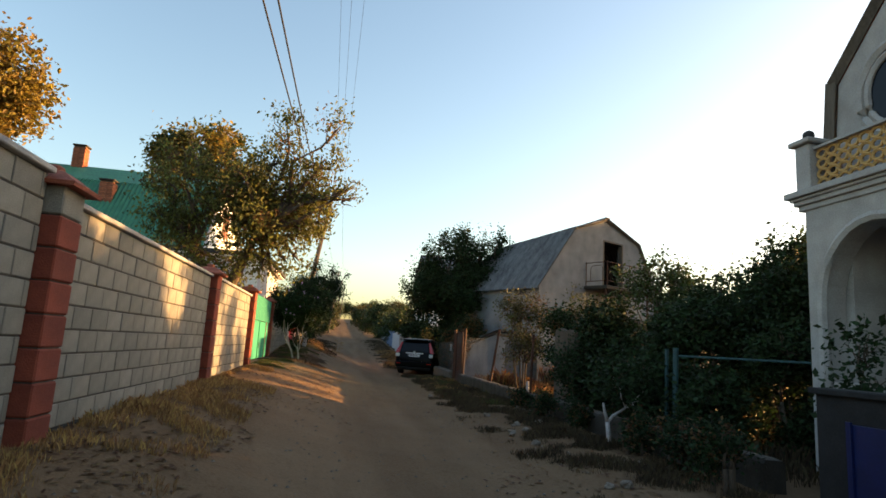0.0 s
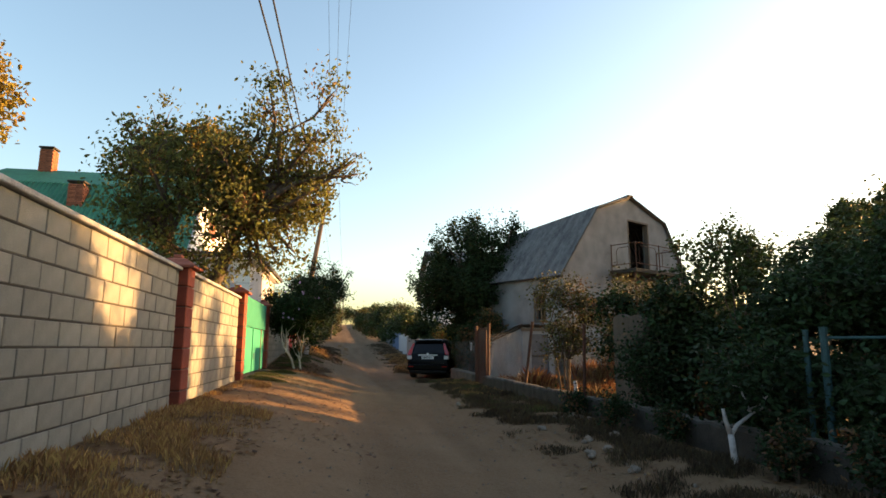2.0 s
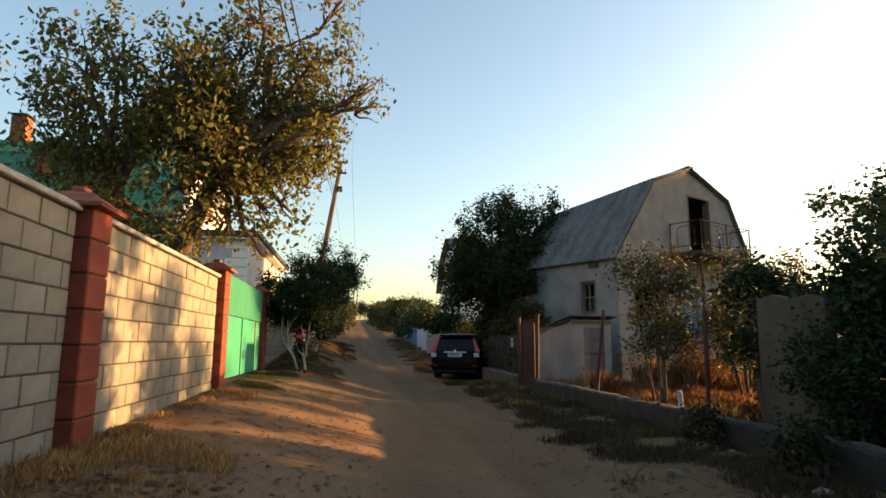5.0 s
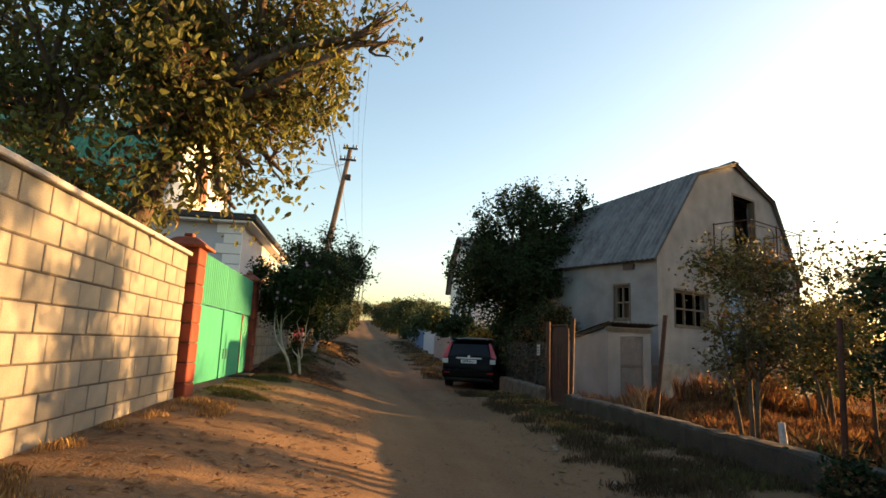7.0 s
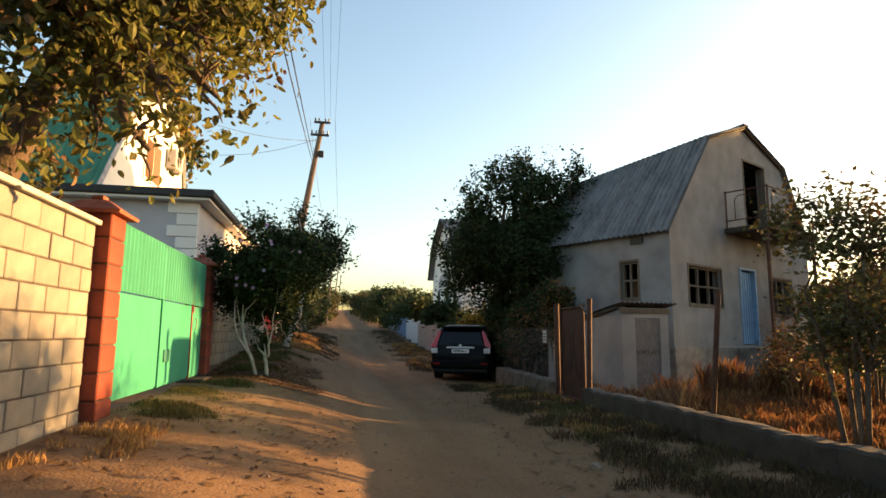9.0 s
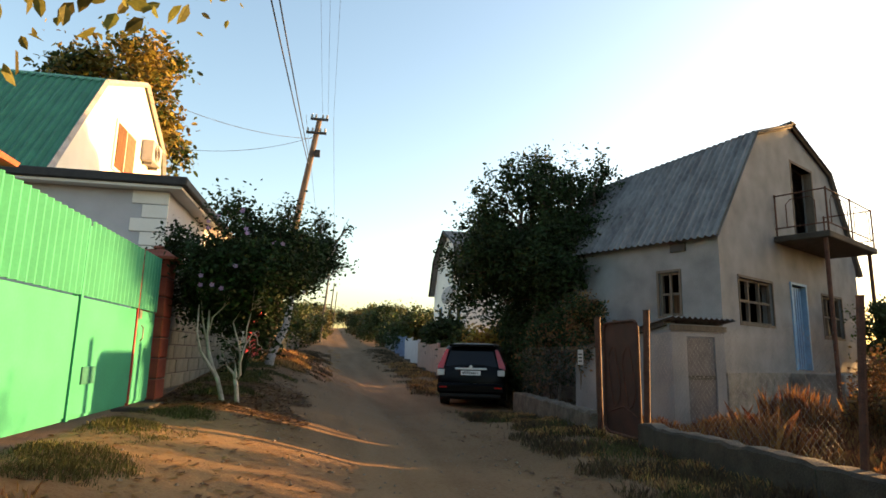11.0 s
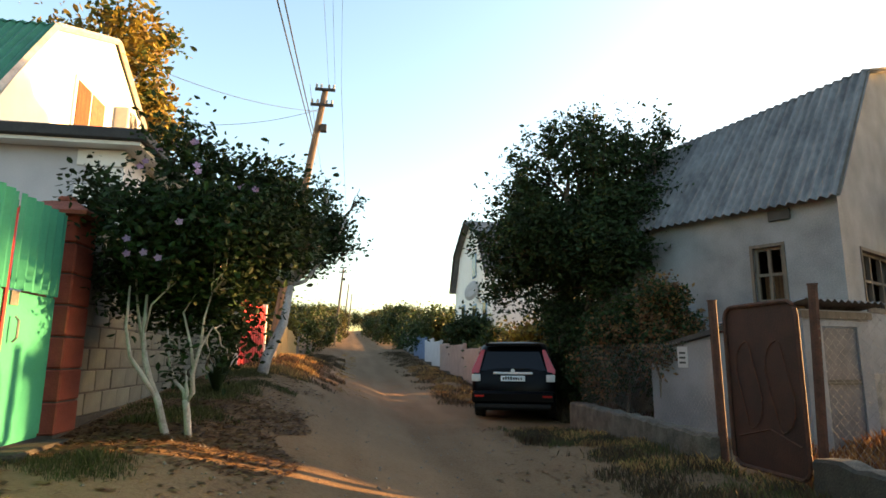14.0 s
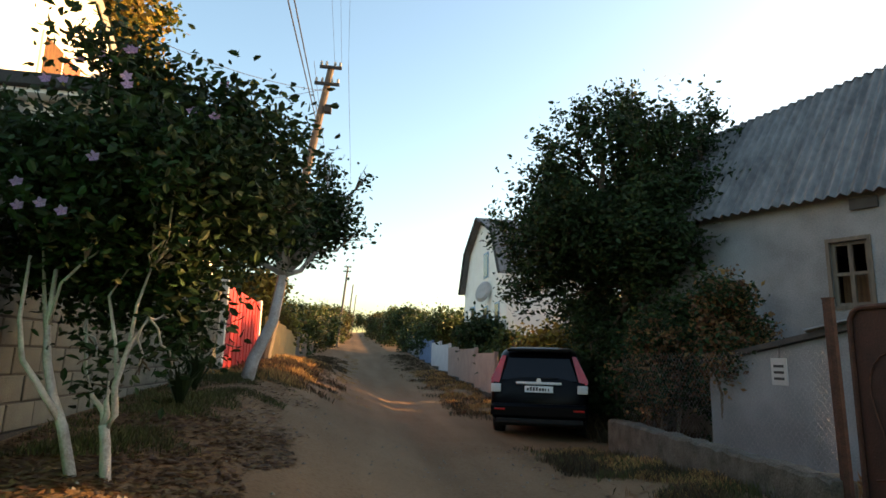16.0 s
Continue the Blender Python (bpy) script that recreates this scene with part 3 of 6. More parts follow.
def outhouse():
    """Small lean-to shed with a corrugated roof and a grey door."""
    z0 = ground(6.9, 22.0)
    s = thing("shed", "small whitewashed outhouse with a grey door and corrugated roof", "shed", pose(6.55, 21.8, z0, 0, 0, 12))
    bm = bmesh.new()
    wall_with_holes(bm, 1.30, 1.86, [(0.36, 1.06, 0.02, 1.64)], 0.12)
    part("front_wall", bm, M_PLASTER, s)
    part("side_wall", prism(bmesh.new(), [(0.121, -0.3), (3.0, -0.3), (3.0, 1.28), (0.121, 1.82)], "x", 0, 0.12), M_PLASTER, s, "stained whitewashed side wall")
    part("side_wall", boxed(1.18, 1.30, 0.121, 1.1, -0.3, 1.64), M_PLASTER, s)
    part("roof_edge", prism(bmesh.new(), [(0.1, 1.83), (3.1, 1.28), (3.1, 1.35), (0.1, 1.91)], "x", -0.08, 0.2), M_BLACKTRIM, s)
    door = part("door", boxed(0.37, 1.05, 0.02, 0.06, -0.02, 1.62), M_GREYDOOR, s, "grey sheet door with dark straps")
    bm = bmesh.new()
    for z in (0.85, 0.89):
        box(bm, 0.38, 1.04, 0.004, 0.019, z, z + 0.03)
    part("strap", bm, M_BLACKTRIM, door)
    bm = bmesh.new()
    corrugated(bm, (1.60, 0, 0), (0, 1.5, -0.27), (-0.15, -0.18, 1.97), 12, 0.022, 0.007, 4)
    part("roof", bm, M_SLATE, s)
    part("lintel", boxed(-0.05, 1.35, -0.03, -0.001, 1.74, 1.84), M_WOOD, s)
    return s


outhouse()


# ---- white house with the green roof ----
def white_house():
    h = thing("house", "white house with a green ribbed roof and grey lower storey", "house", pose(0, 0, 0))
    # lower storey
    bm = bmesh.new()
    wall_with_holes(bm, 9.6, 3.95, [(6.2, 7.3, 2.45, 3.4)], 0.3)
    bmesh.ops.translate(bm, verts=bm.verts, vec=(-12.5, 24.0, 0.7))
    part("front_wall", bm, M_GREYWALL, h, "smooth pale grey rendered wall")
    part("road_wall", boxed(-3.2, -2.9, 24.301, 32.0, 0.7, 4.65), M_GREYWALL, h)
    part("far_wall", boxed(-12.5, -3.201, 31.7, 32.0, 0.7, 4.65), M_GREYWALL, h)
    # black board painted as the shade inside the room
    part("room_shade_board", boxed(-8.6, -3.4, 24.9, 25.0, 0.8, 4.6), M_DARK, h)
    win = part("window", boxed(-6.32, -5.18, 24.1, 24.14, 3.12, 3.16), M_BLACKTRIM, h)
    bm = bmesh.new()
    for x in (-6.3, -5.76, -5.24):
        box(bm, x, x + 0.05, 24.08, 24.13, 3.16, 4.09)
    for z in (3.16, 3.6, 4.04):
        box(bm, -6.3, -5.2, 24.085, 24.125, z, z + 0.05)
    part("window_frame", bm, M_BLACKTRIM, win)
    for k in range(14):
        for x0, x1, y0, y1 in (((-3.55, -2.87, 23.97, 23.999) if k % 2 else (-3.35, -2.87, 23.97, 23.999)),):
            part("quoin", boxed(x0, x1, y0, y1, 0.75 + 0.275 * k, 0.75 + 0.275 * k + 0.255, bevel=0.008), M_WHITE, h)
    part("slab_edge", boxed(-12.7, -2.5, 23.65, 32.3, 4.66, 4.84, bevel=0.02), M_BLACKTRIM, h, "dark flat-roof fascia")
    part("soffit", boxed(-12.6, -2.6, 23.72, 32.2, 4.60, 4.655), M_WHITE, h)
    # loft storey: gable towards the lane
    prof = [(24.15, 4.86), (25.95, 7.55), (28.7, 8.75), (30.9, 7.5), (31.8, 4.86)]
    bm = bmesh.new()
    wallp = bmesh.new()
    prism(wallp, prof, "x", -5.3, -5.1)
    part("gable_wall", wallp, M_WHITE, h, "bright white gable")
    for (a, b), waves in ((((23.75, 4.80), (25.98, 7.66)), 50), (((25.9, 7.60), (28.7, 8.87)), 50), (((31.95, 4.8), (30.88, 7.6)), 50), (((30.95, 7.55), (28.7, 8.87)), 50)):
        bm = bmesh.new()
        corrugated(bm, (8.6, 0, 0), (0, b[0] - a[0], b[1] - a[1]), (-13.6, a[0], a[1]), waves, 0.022, 0.006, 4)
        part("roof_slope", bm, M_GREENROOF, h, "green ribbed metal sheet")
    bm = bmesh.new()
    pts = [(23.75, 4.74), (25.94, 7.60), (28.7, 8.82), (30.92, 7.55), (31.95, 4.74)]
    for a, b in zip(pts, pts[1:]):
        tube(bm, [(-5.02, a[0], a[1]), (-5.02, b[0], b[1])], 0.07, 4)
    part("barge_board", bm, M_COPING, h, "grey-green barge boards")
    part("end_wall", prism(bmesh.new(), prof, "x", -13.5, -13.3), M_WHITE, h)
    # loft window, its warm reflection painted as brown pane colours, and an air conditioner
    w = part("window", boxed(-5.1, -5.06, 27.0, 28.5, 5.85, 7.15), M_WHITE, h)
    part("pane", boxed(-5.06, -5.045, 27.08, 27.7, 5.93, 7.07), M_CURTAIN, w)
    part("pane", boxed(-5.06, -5.045, 27.78, 28.42, 5.93, 7.07), M_REDCAP, w)
    ac = part("air_conditioner", boxed(-5.095, -4.78, 29.05, 29.9, 6.75, 7.35, bevel=0.02), M_AC, h, "white outdoor air-conditioning unit")
    bm = bmesh.new()
    for r in (0.06, 0.12, 0.18, 0.23):
        pts = [(-4.77, 29.40 + r * math.cos(a), 7.05 + r * math.sin(a)) for a in [2 * math.pi * k / 16 for k in range(17)]]
        tube(bm, pts, 0.008, 4)
    part("fan_grille", bm, M_BLACKTRIM, ac)
    for y in (29.25, 29.8):
        part("bracket", boxed(-5.095, -4.85, y - 0.02, y + 0.02, 6.67, 6.745), M_METAL, ac)
    # brick chimneys
    for x, y, z0, z1 in ((-12.0, 28.6, 8.3, 9.75), (-9.4, 25.4, 6.2, 7.5)):
        c = part("chimney", boxed(x - 0.22, x + 0.22, y - 0.22, y + 0.22, z0, z1), M_MORTAR, h, "red brick chimney")
        bm = boxed(-0.125, 0.125, -0.06, 0.06, 0, 0.065, bevel=0.006)
        me = mesh_of(bm, "brick", M_BRICK)
        for k in range(int((z1 - z0) / 0.078)):
            for s in range(4):
                for u in (-0.125, 0.135):
                    ob = new("brick", me)
                    ob.parent = c
                    ob.matrix_basis = pose(x, y, z0 + 0.078 * k, 0, 0, 90 * s) @ pose(u + (0.06 if k % 2 else -0.06) * 0.3, -0.19, 0)
        part("chimney_cap", boxed(x - 0.3, x + 0.3, y - 0.3, y + 0.3, z1, z1 + 0.07, bevel=0.01), M_CONCRETE, c)
    return h


white_house()


# ---- villa with the arched loggia ----
def villa():
    v = thing("house", "pale villa with an arched loggia and pierced balustrade", "house", pose(6.32, 0, 0.36))
    Y1 = 6.12
    # arcade wall facing the lane, arches cut out
    for k in range(3):
        y_hi = Y1 - 0.28 - 2.05 * k
        y_lo = y_hi - 1.6
        mid, r = (y_hi + y_lo) / 2, 0.8
        spring = 2.0
        bm = bmesh.new()
        arc = [(mid + r * math.cos(a), spring + 0.95 * math.sin(a)) for a in [math.pi * q / 14 for q in range(15)]]
        outline = [(y_hi + 0.225, -0.3), (y_hi + 0.225, 3.22), (y_lo - 0.225, 3.22), (y_lo - 0.225, -0.3), (y_lo, -0.3)] + arc[::-1] + [(y_hi, -0.3)]
        prism(bm, outline, "x", 0, 0.32)
        part("arch_wall", bm, M_VILLA, v)
        bm = bmesh.new()
        pts = [(-0.02, y, z) for y, z in [(y_hi, 0.9)] + arc + [(y_lo, 0.9)]]
        tube(bm, pts, 0.06, 6)
        part("arch_moulding", bm, M_VILLA, v, "moulded arch surround")
        part("parapet", boxed(0.02, 0.3, y_lo + 0.001, y_hi - 0.001, -0.3, 1.05), M_VILLA, v)
    part("end_wall", boxed(0.33, 0.9, Y1 - 0.40, Y1 - 0.06, -0.3, 3.22), M_VILLA, v)
    part("inner_wall", boxed(1.35, 1.6, -2.0, Y1 - 0.02, -0.3, 3.22), M_GREYWALL, v, "pale inner wall of the loggia")
    part("loggia_ceiling", boxed(0.33, 1.349, -2.0, Y1 - 0.45, 3.0, 3.2), M_VILLA, v)
    bm = bmesh.new()
    for k, (o, z0, z1) in enumerate(((0.03, 3.22, 3.29), (0.07, 3.291, 3.35), (0.10, 3.351, 3.39), (0.15, 3.391, 3.47))):
        box(bm, -o, 1.6, -2.2, Y1 + o, z0, z1, bevel=0.008)
    part("cornice", bm, M_VILLA, v, "stepped cornice")
    # pierced balustrade with corner posts and ball finials
    for y in (Y1 - 0.05, Y1 - 1.75, Y1 - 3.45):
        post = part("post", boxed(-0.02, 0.22, y - 0.12, y + 0.12, 3.48, 4.12, bevel=0.015), M_VILLA, v)
        part("post_cap", boxed(-0.08, 0.28, y - 0.18, y + 0.18, 4.121, 4.19, bevel=0.015), M_VILLA, post)
        bm = bmesh.new()
        bmesh.ops.create_uvsphere(bm, u_segments=12, v_segments=8, radius=0.075)
        bmesh.ops.translate(bm, verts=bm.verts, vec=(0.1, y, 4.27))
        part("finial", bm, M_BLACKTRIM, post, smooth=True)
    bm = bmesh.new()
    pts = [(0, 0.075 * math.cos(a), 0.06 * math.sin(a)) for a in [2 * math.pi * k / 8 for k in range(9)]]
    tube(bm, pts, 0.022, 5, cap=False)
    rme = mesh_of(bm, "pierced_block", M_YELLOWWALL)
    for bay in range(2):
        y_a, y_b = Y1 - 0.18 - 1.7 * bay, Y1 - 1.62 - 1.7 * bay
        for row in range(4):
            for c in range(9):
                ob = new("pierced_block", rme)
                ob.parent = v
                ob.matrix_basis = pose(0.1, y_a - 0.08 - (y_a - y_b - 0.16) * c / 8, 3.56 + 0.135 * row)
        bm = bmesh.new()
        for z in (3.475, 4.03):
            box(bm, 0.04, 0.16, y_b, y_a, z, z + 0.035)
        part("rail", bm, M_VILLA, v)
    # upper gable set back
    up = bmesh.new()
    prism(up, [(Y1 + 0.0, 3.47), (Y1 - 0.16, 5.0), (Y1 - 2.6, 7.6), (Y1 - 5.1, 5.0), (Y1 - 5.3, 3.47)], "x", 0.5, 0.75)
    part("gable_wall", up, M_VILLA, v)
    bm = bmesh.new()
    pts = [(Y1 + 0.08, 3.48), (Y1 - 0.08, 5.05), (Y1 - 2.6, 7.75), (Y1 - 5.2, 5.05)]
    for a, b in zip(pts, pts[1:]):
        tube(bm, [(0.48, a[0], a[1]), (0.48, b[0], b[1])], 0.09, 4)
    part("verge_moulding", bm, M_WOOD, v, "brown gable edge moulding")
    bm = bmesh.new()
    for r, w in ((0.50, 0.07), (0.40, 0.05)):
        tube(bm, [(0.47, Y1 - 1.02 + r * math.cos(a), 4.62 + 1.15 * r * math.sin(a)) for a in [2 * math.pi * k / 24 for k in range(25)]], w, 6)
    part("oval_window", bm, M_VILLA, v)
    bm = bmesh.new()
    prism(bm, [(Y1 - 1.02 + 0.38 * math.cos(a), 4.62 + 0.44 * math.sin(a)) for a in [2 * math.pi * k / 24 for k in range(24)]], "x", 0.47, 0.495)
    part("oval_pane", bm, M_CARGLASS, v)
    for a, b in zip(pts, pts[1:]):
        bm = bmesh.new()
        prism(bm, [(a[0], a[1]), (b[0], b[1]), (b[0], b[1] - 0.12), (a[0], a[1] - 0.12)], "x", 0.52, 5.0)
        part("roof_slope", bm, M_REDCAP, v)
    part("body", boxed(1.61, 5.0, -2.0, Y1 - 0.06, -0.3, 3.2), M_VILLA, v)
    return v


villa()

# ---- right side of the lane ----
def low_wall(name, x0, y0, x1, y1, high, label, material=M_CONCRETE):
    """Crumbling concrete kerb wall between two points, its top uneven."""
    w = thing(name, label, "wall", kind="structure")
    n = max(2, int(math.hypot(x1 - x0, y1 - y0) / 0.14))
    bm = bmesh.new()
    top0, top1 = 0.13 + 0.006 * y0 + 0.08 + high, 0.13 + 0.006 * y1 + 0.08 + high
    side = Vector((y1 - y0, x0 - x1, 0)).normalized() * 0.13
    rings = []
    for k in range(n + 1):
        p = Vector((x0 + (x1 - x0) * k / n, y0 + (y1 - y0) * k / n, 0))
        g = ground(p.x, p.y)
        t = top0 + (top1 - top0) * k / n + random.uniform(-0.02, 0.02)
        j = random.uniform(-0.012, 0.012)
        s = side * (1 + j * 6)
        rings.append([bm.verts.new(q) for q in (p + s + Vector((0, 0, g - 0.4)), p + s * 0.95 + Vector((0, 0, t - 0.03)), p + s * 0.75 + Vector((0, 0, t)), p - s * 0.75 + Vector((0, 0, t + j)), p - s * 0.95 + Vector((0, 0, t - 0.03)), p - s + Vector((0, 0, g - 0.4)))])
    tops = [[v.co.copy() for v in r] for r in rings]
    for r, s in zip(rings, rings[1:]):
        for k in range(6):
            bm.faces.new((r[k], r[(k + 1) % 6], s[(k + 1) % 6], s[k]))
    bm.faces.new(rings[0])
    bm.faces.new(rings[-1][::-1])
    bmesh.ops.recalc_face_normals(bm, faces=bm.faces[:])
    part("wall_body", bm, material, w)
    bm = bmesh.new()
    strip = [(bm.verts.new(r[2].lerp(r[3], 0.02) + Vector((0, 0, 0.004))), bm.verts.new(r[2].lerp(r[3], 0.98) + Vector((0, 0, 0.004)))) for r in tops]
    for p, q in zip(strip, strip[1:]):
        bm.faces.new((p[0], p[1], q[1], q[0]))
    part("pale_top", bm, M_RUBBLE, w, "paler top strip of the kerb wall")
    return w


low_wall("wall_5", 5.05, 5.2, 4.793, 16.59, 0.34, "low crumbling concrete kerb wall of the dry garden")
low_wall("wall_8", 4.79, 16.6, 4.718, 19.56, 0.352, "weathered end of the kerb wall by the gate")
low_wall("wall_6", 4.72, 21.05, 4.95, 25.9, 0.34, "low rubble-topped concrete kerb wall", M_RUBBLE)


def rusty_gate():
    g = thing("gate", "rusty brown sheet-metal garden gate with rounded corners", "gate", pose(4.78, 19.78, 0.42))
    w, h, r = 1.1, 1.68, 0.14
    out = []
    for cy, cz, a0 in ((w - r, r, -90), (w - r, h - r, 0), (r, h - r, 90), (r, r, 180)):
        out += [(cy + r * math.cos(radians(a0 + q * 22.5)), cz + r * math.sin(radians(a0 + q * 22.5))) for q in range(5)]
    bm = bmesh.new()
    prism(bm, out, "x", 0.0, 0.008)
    part("sheet", bm, M_RUSTGATE, g)
    part("gate_frame", tubed([(-0.015, y, z) for y, z in out + out[:1]], 0.022, 6), M_RUST, g)
    bm = bmesh.new()
    for cy in (0.32, 0.78):
        pts = [(-0.004, cy + 0.16 * math.cos(a) * (1 + 0.4 * math.sin(2 * a)), 0.85 + 0.45 * math.sin(a)) for a in [2 * math.pi * k / 20 for k in range(21)]]
        tube(bm, pts, 0.008, 4)
    tube(bm, [(-0.004, 0.1, 0.3), (-0.004, 0.5, 0.42), (-0.004, 1.0, 0.3)], 0.008, 4)
    part("scrollwork", bm, M_RUST, g)
    return g


rusty_gate()


def steel_post(x, y, z0, top, r, label, m=M_RUST, z_from=-0.3):
    p = thing("fence_post", label, "post", group="garden fence posts")
    p.matrix_basis = pose(x, y, z0)
    part("shaft", tubed([(0, 0, z_from), (top[0] - x, top[1] - y, top[2] - z0)], r, 8), m, p)
    part("post_cap", tubed([(top[0] - x, top[1] - y, top[2] - z0), (top[0] - x, top[1] - y, top[2] - z0 + 0.012)], r * 1.15, 8), m, p)
    return p


steel_post(4.76, 21.05, 0.4, (4.76, 21.08, 2.20), 0.05, "rusty steel gate post beside the garden gate")
steel_post(4.78, 19.66, 0.4, (4.80, 19.58, 2.22), 0.045, "rusty steel gate post beside the kerb wall")
steel_post(4.80, 16.25, 0.45, (5.12, 16.4, 2.15), 0.035, "thin leaning rusty fence post on the kerb wall")
steel_post(5.28, 7.45, 0.4, (5.30, 7.45, 1.72), 0.04, "teal-painted steel garden fence post", M_TEAL)
steel_post(5.3, 7.72, 0.4, (5.32, 7.72, 1.70), 0.03, "teal-painted steel garden fence post", M_TEAL)
steel_post(4.9, 12.8, 0.4, (4.95, 12.8, 1.95), 0.03, "rusty fence post among the bushes")


def house_number_sign():
    s = thing("sign", "small white enamel number plate wired to the fence", "sign", pose(4.74, 21.62, 1.42))
    part("plate", boxed(-0.01, 0.0, 0, 0.22, 0, 0.26, bevel=0.002), M_AC, s)
    bm = bmesh.new()
    for k in range(3):
        box(bm, -0.013, -0.0105, 0.04, 0.18, 0.05 + 0.06 * k, 0.075 + 0.06 * k)
    part("writing", bm, M_INK, s)
    part("wire_hanger", tubed([(0.004, 0.11, 0.26), (0.02, 0.11, 0.42)], 0.004, 4), M_WIRE, s)
    return s


house_number_sign()


def car():
    """Black compact off-roader, seen from behind. Local y runs forwards, origin on the ground under the tail."""
    c = thing("car", "black parked compact off-road car with red tail lamps", "car", pose(4.10, 27.3, ground(4.6, 29.0) + 0.0, 0, 0, -19))
    # body: sections along the length (y, half width low, half width belt, half width roof, z sill, z belt, z roof)
    secs = [
        (0.00, 0.80, 0.82, 0.60, 0.40, 1.00, 1.02),
        (0.06, 0.88, 0.88, 0.62, 0.32, 1.02, 1.10),
        (0.22, 0.90, 0.90, 0.64, 0.30, 1.02, 1.50),
        (0.45, 0.90, 0.90, 0.65, 0.30, 1.02, 1.63),
        (1.30, 0.91, 0.90, 0.66, 0.28, 1.00, 1.68),
        (2.30, 0.91, 0.90, 0.64, 0.28, 0.98, 1.64),
        (2.90, 0.91, 0.90, 0.62, 0.28, 0.96, 1.40),
        (3.40, 0.90, 0.88, 0.66, 0.28, 0.95, 1.02),
        (4.10, 0.88, 0.84, 0.66, 0.30, 0.86, 0.92),
        (4.45, 0.78, 0.76, 0.60, 0.38, 0.74, 0.78),
    ]
    bm = bmesh.new()
    rings = []
    for y, a, b, r, z0, zb, zr in secs:
        side = [(a * 0.94, z0), (a, z0 + 0.12), (a * 1.01, (z0 + zb) / 2), (b, zb), (r + 0.05, zr - 0.05), (r * 0.9, zr), (r * 0.45, zr + 0.015)]
        ring = [bm.verts.new((x, y, z)) for x, z in side] + [bm.verts.new((-x, y, z)) for x, z in side[::-1]]
        rings.append(ring)
    n = len(rings[0])
    for r, s in zip(rings, rings[1:]):
        for k in range(n):
            bm.faces.new((r[k], s[k], s[(k + 1) % n], r[(k + 1) % n]))
    bm.faces.new(rings[0])
    bm.faces.new(rings[-1][::-1])
    bmesh.ops.recalc_face_normals(bm, faces=bm.faces[:])
    body = part("body", bm, M_CARPAINT, c, smooth=True)
    part("underbody", boxed(-0.78, 0.78, 0.2, 4.2, 0.2, 0.36), M_TYRE, c)
    part("rear_bumper", boxed(-0.89, 0.89, -0.09, 0.14, 0.36, 0.62, bevel=0.05), M_CARPAINT, c)
    part("lower_valance", boxed(-0.80, 0.80, -0.07, 0.14, 0.26, 0.355, bevel=0.02), M_TYRE, c)
    # tailgate glass, slanted
    bm = bmesh.new()
    prism(bm, [(-0.70, 1.03), (0.70, 1.03), (0.57, 1.47), (-0.57, 1.47)], "y", 0, 0.02)
    bmesh.ops.transform(bm, matrix=pose(0, -0.36, 0.09, -22, 0, 0), verts=bm.verts)
    part("rear_window", bm, M_CARGLASS, c, "dark tailgate glass")
    part("roof_spoiler", boxed(-0.60, 0.60, 0.06, 0.34, 1.57, 1.63, bevel=0.02), M_CARPAINT, c)
    part("chrome_strip", boxed(-0.42, 0.42, -0.045, 0.0, 0.97, 1.02, bevel=0.012), M_CHROME, c, "chrome tailgate strip")
    for s in (-1, 1):
        bm = bmesh.new()
        prism(bm, [(s * 0.74, 0.98), (s * 0.89, 0.98), (s * 0.90, 1.05), (s * 0.70, 1.52), (s * 0.62, 1.52)], "y", -0.02, 0.05)
        bmesh.ops.transform(bm, matrix=pose(0, -0.3, 0.06, -20, 0, 0), verts=bm.verts)
        lamp = part("tail_lamp", bm, M_TAIL, c, "tall red tail lamp")
        part("reversing_lamp", boxed(min(s * 0.70, s * 0.89), max(s * 0.70, s * 0.89), -0.055, 0.01, 0.82, 0.97, bevel=0.01), M_CLEAR, lamp)
        part("reflector", boxed(min(s * 0.62, s * 0.82), max(s * 0.62, s * 0.82), -0.105, -0.08, 0.50, 0.535, bevel=0.004), M_TAIL, c)
        for y in (0.86, 3.48):
            w = part("wheel", tubed([(s * 0.68, y, 0.345), (s * 0.72, y, 0.345), (s * 0.88, y, 0.345), (s * 0.905, y, 0.345)], [0.32, 0.345, 0.345, 0.31], 24), M_TYRE, c)
            part("rim", tubed([(s * 0.86, y, 0.345), (s * 0.91, y, 0.345)], 0.21, 16), M_METAL, w)
        part("side_window", boxed(min(s * 0.80, s * 0.83), max(s * 0.80, s * 0.83), 0.55, 2.5, 1.06, 1.45, m=Matrix.Translation((-s * 0.03, 0, 0))), M_CARGLASS, c)
        part("mirror", boxed(min(s * 0.90, s * 1.08), max(s * 0.90, s * 1.08), 2.75, 2.87, 1.0, 1.15, bevel=0.03), M_CARPAINT, c)
    plate = part("number_plate", boxed(-0.26, 0.26, -0.062, -0.048, 0.83, 0.945, bevel=0.003), M_PLATE, c, "white number plate")
    for k, (w, h) in enumerate(((0.05, 0.05), (0.045, 0.07), (0.045, 0.07), (0.045, 0.07), (0.05, 0.05), (0.05, 0.05), (0.03, 0.045), (0.03, 0.045))):
        x = -0.22 + 0.055 * k
        part("character", boxed(x, x + w * 0.8, -0.0645, -0.0625, 0.86, 0.86 + h), M_INK, plate)
    part("badge", tubed([(0, -0.05, 1.045), (0, -0.03, 1.045)], 0.045, 12), M_CHROME, c)
    part("wiper", tubed([(0.0, -0.01, 1.07), (0.35, 0.02, 1.10)], 0.01, 5), M_TYRE, c)
    return c


car()


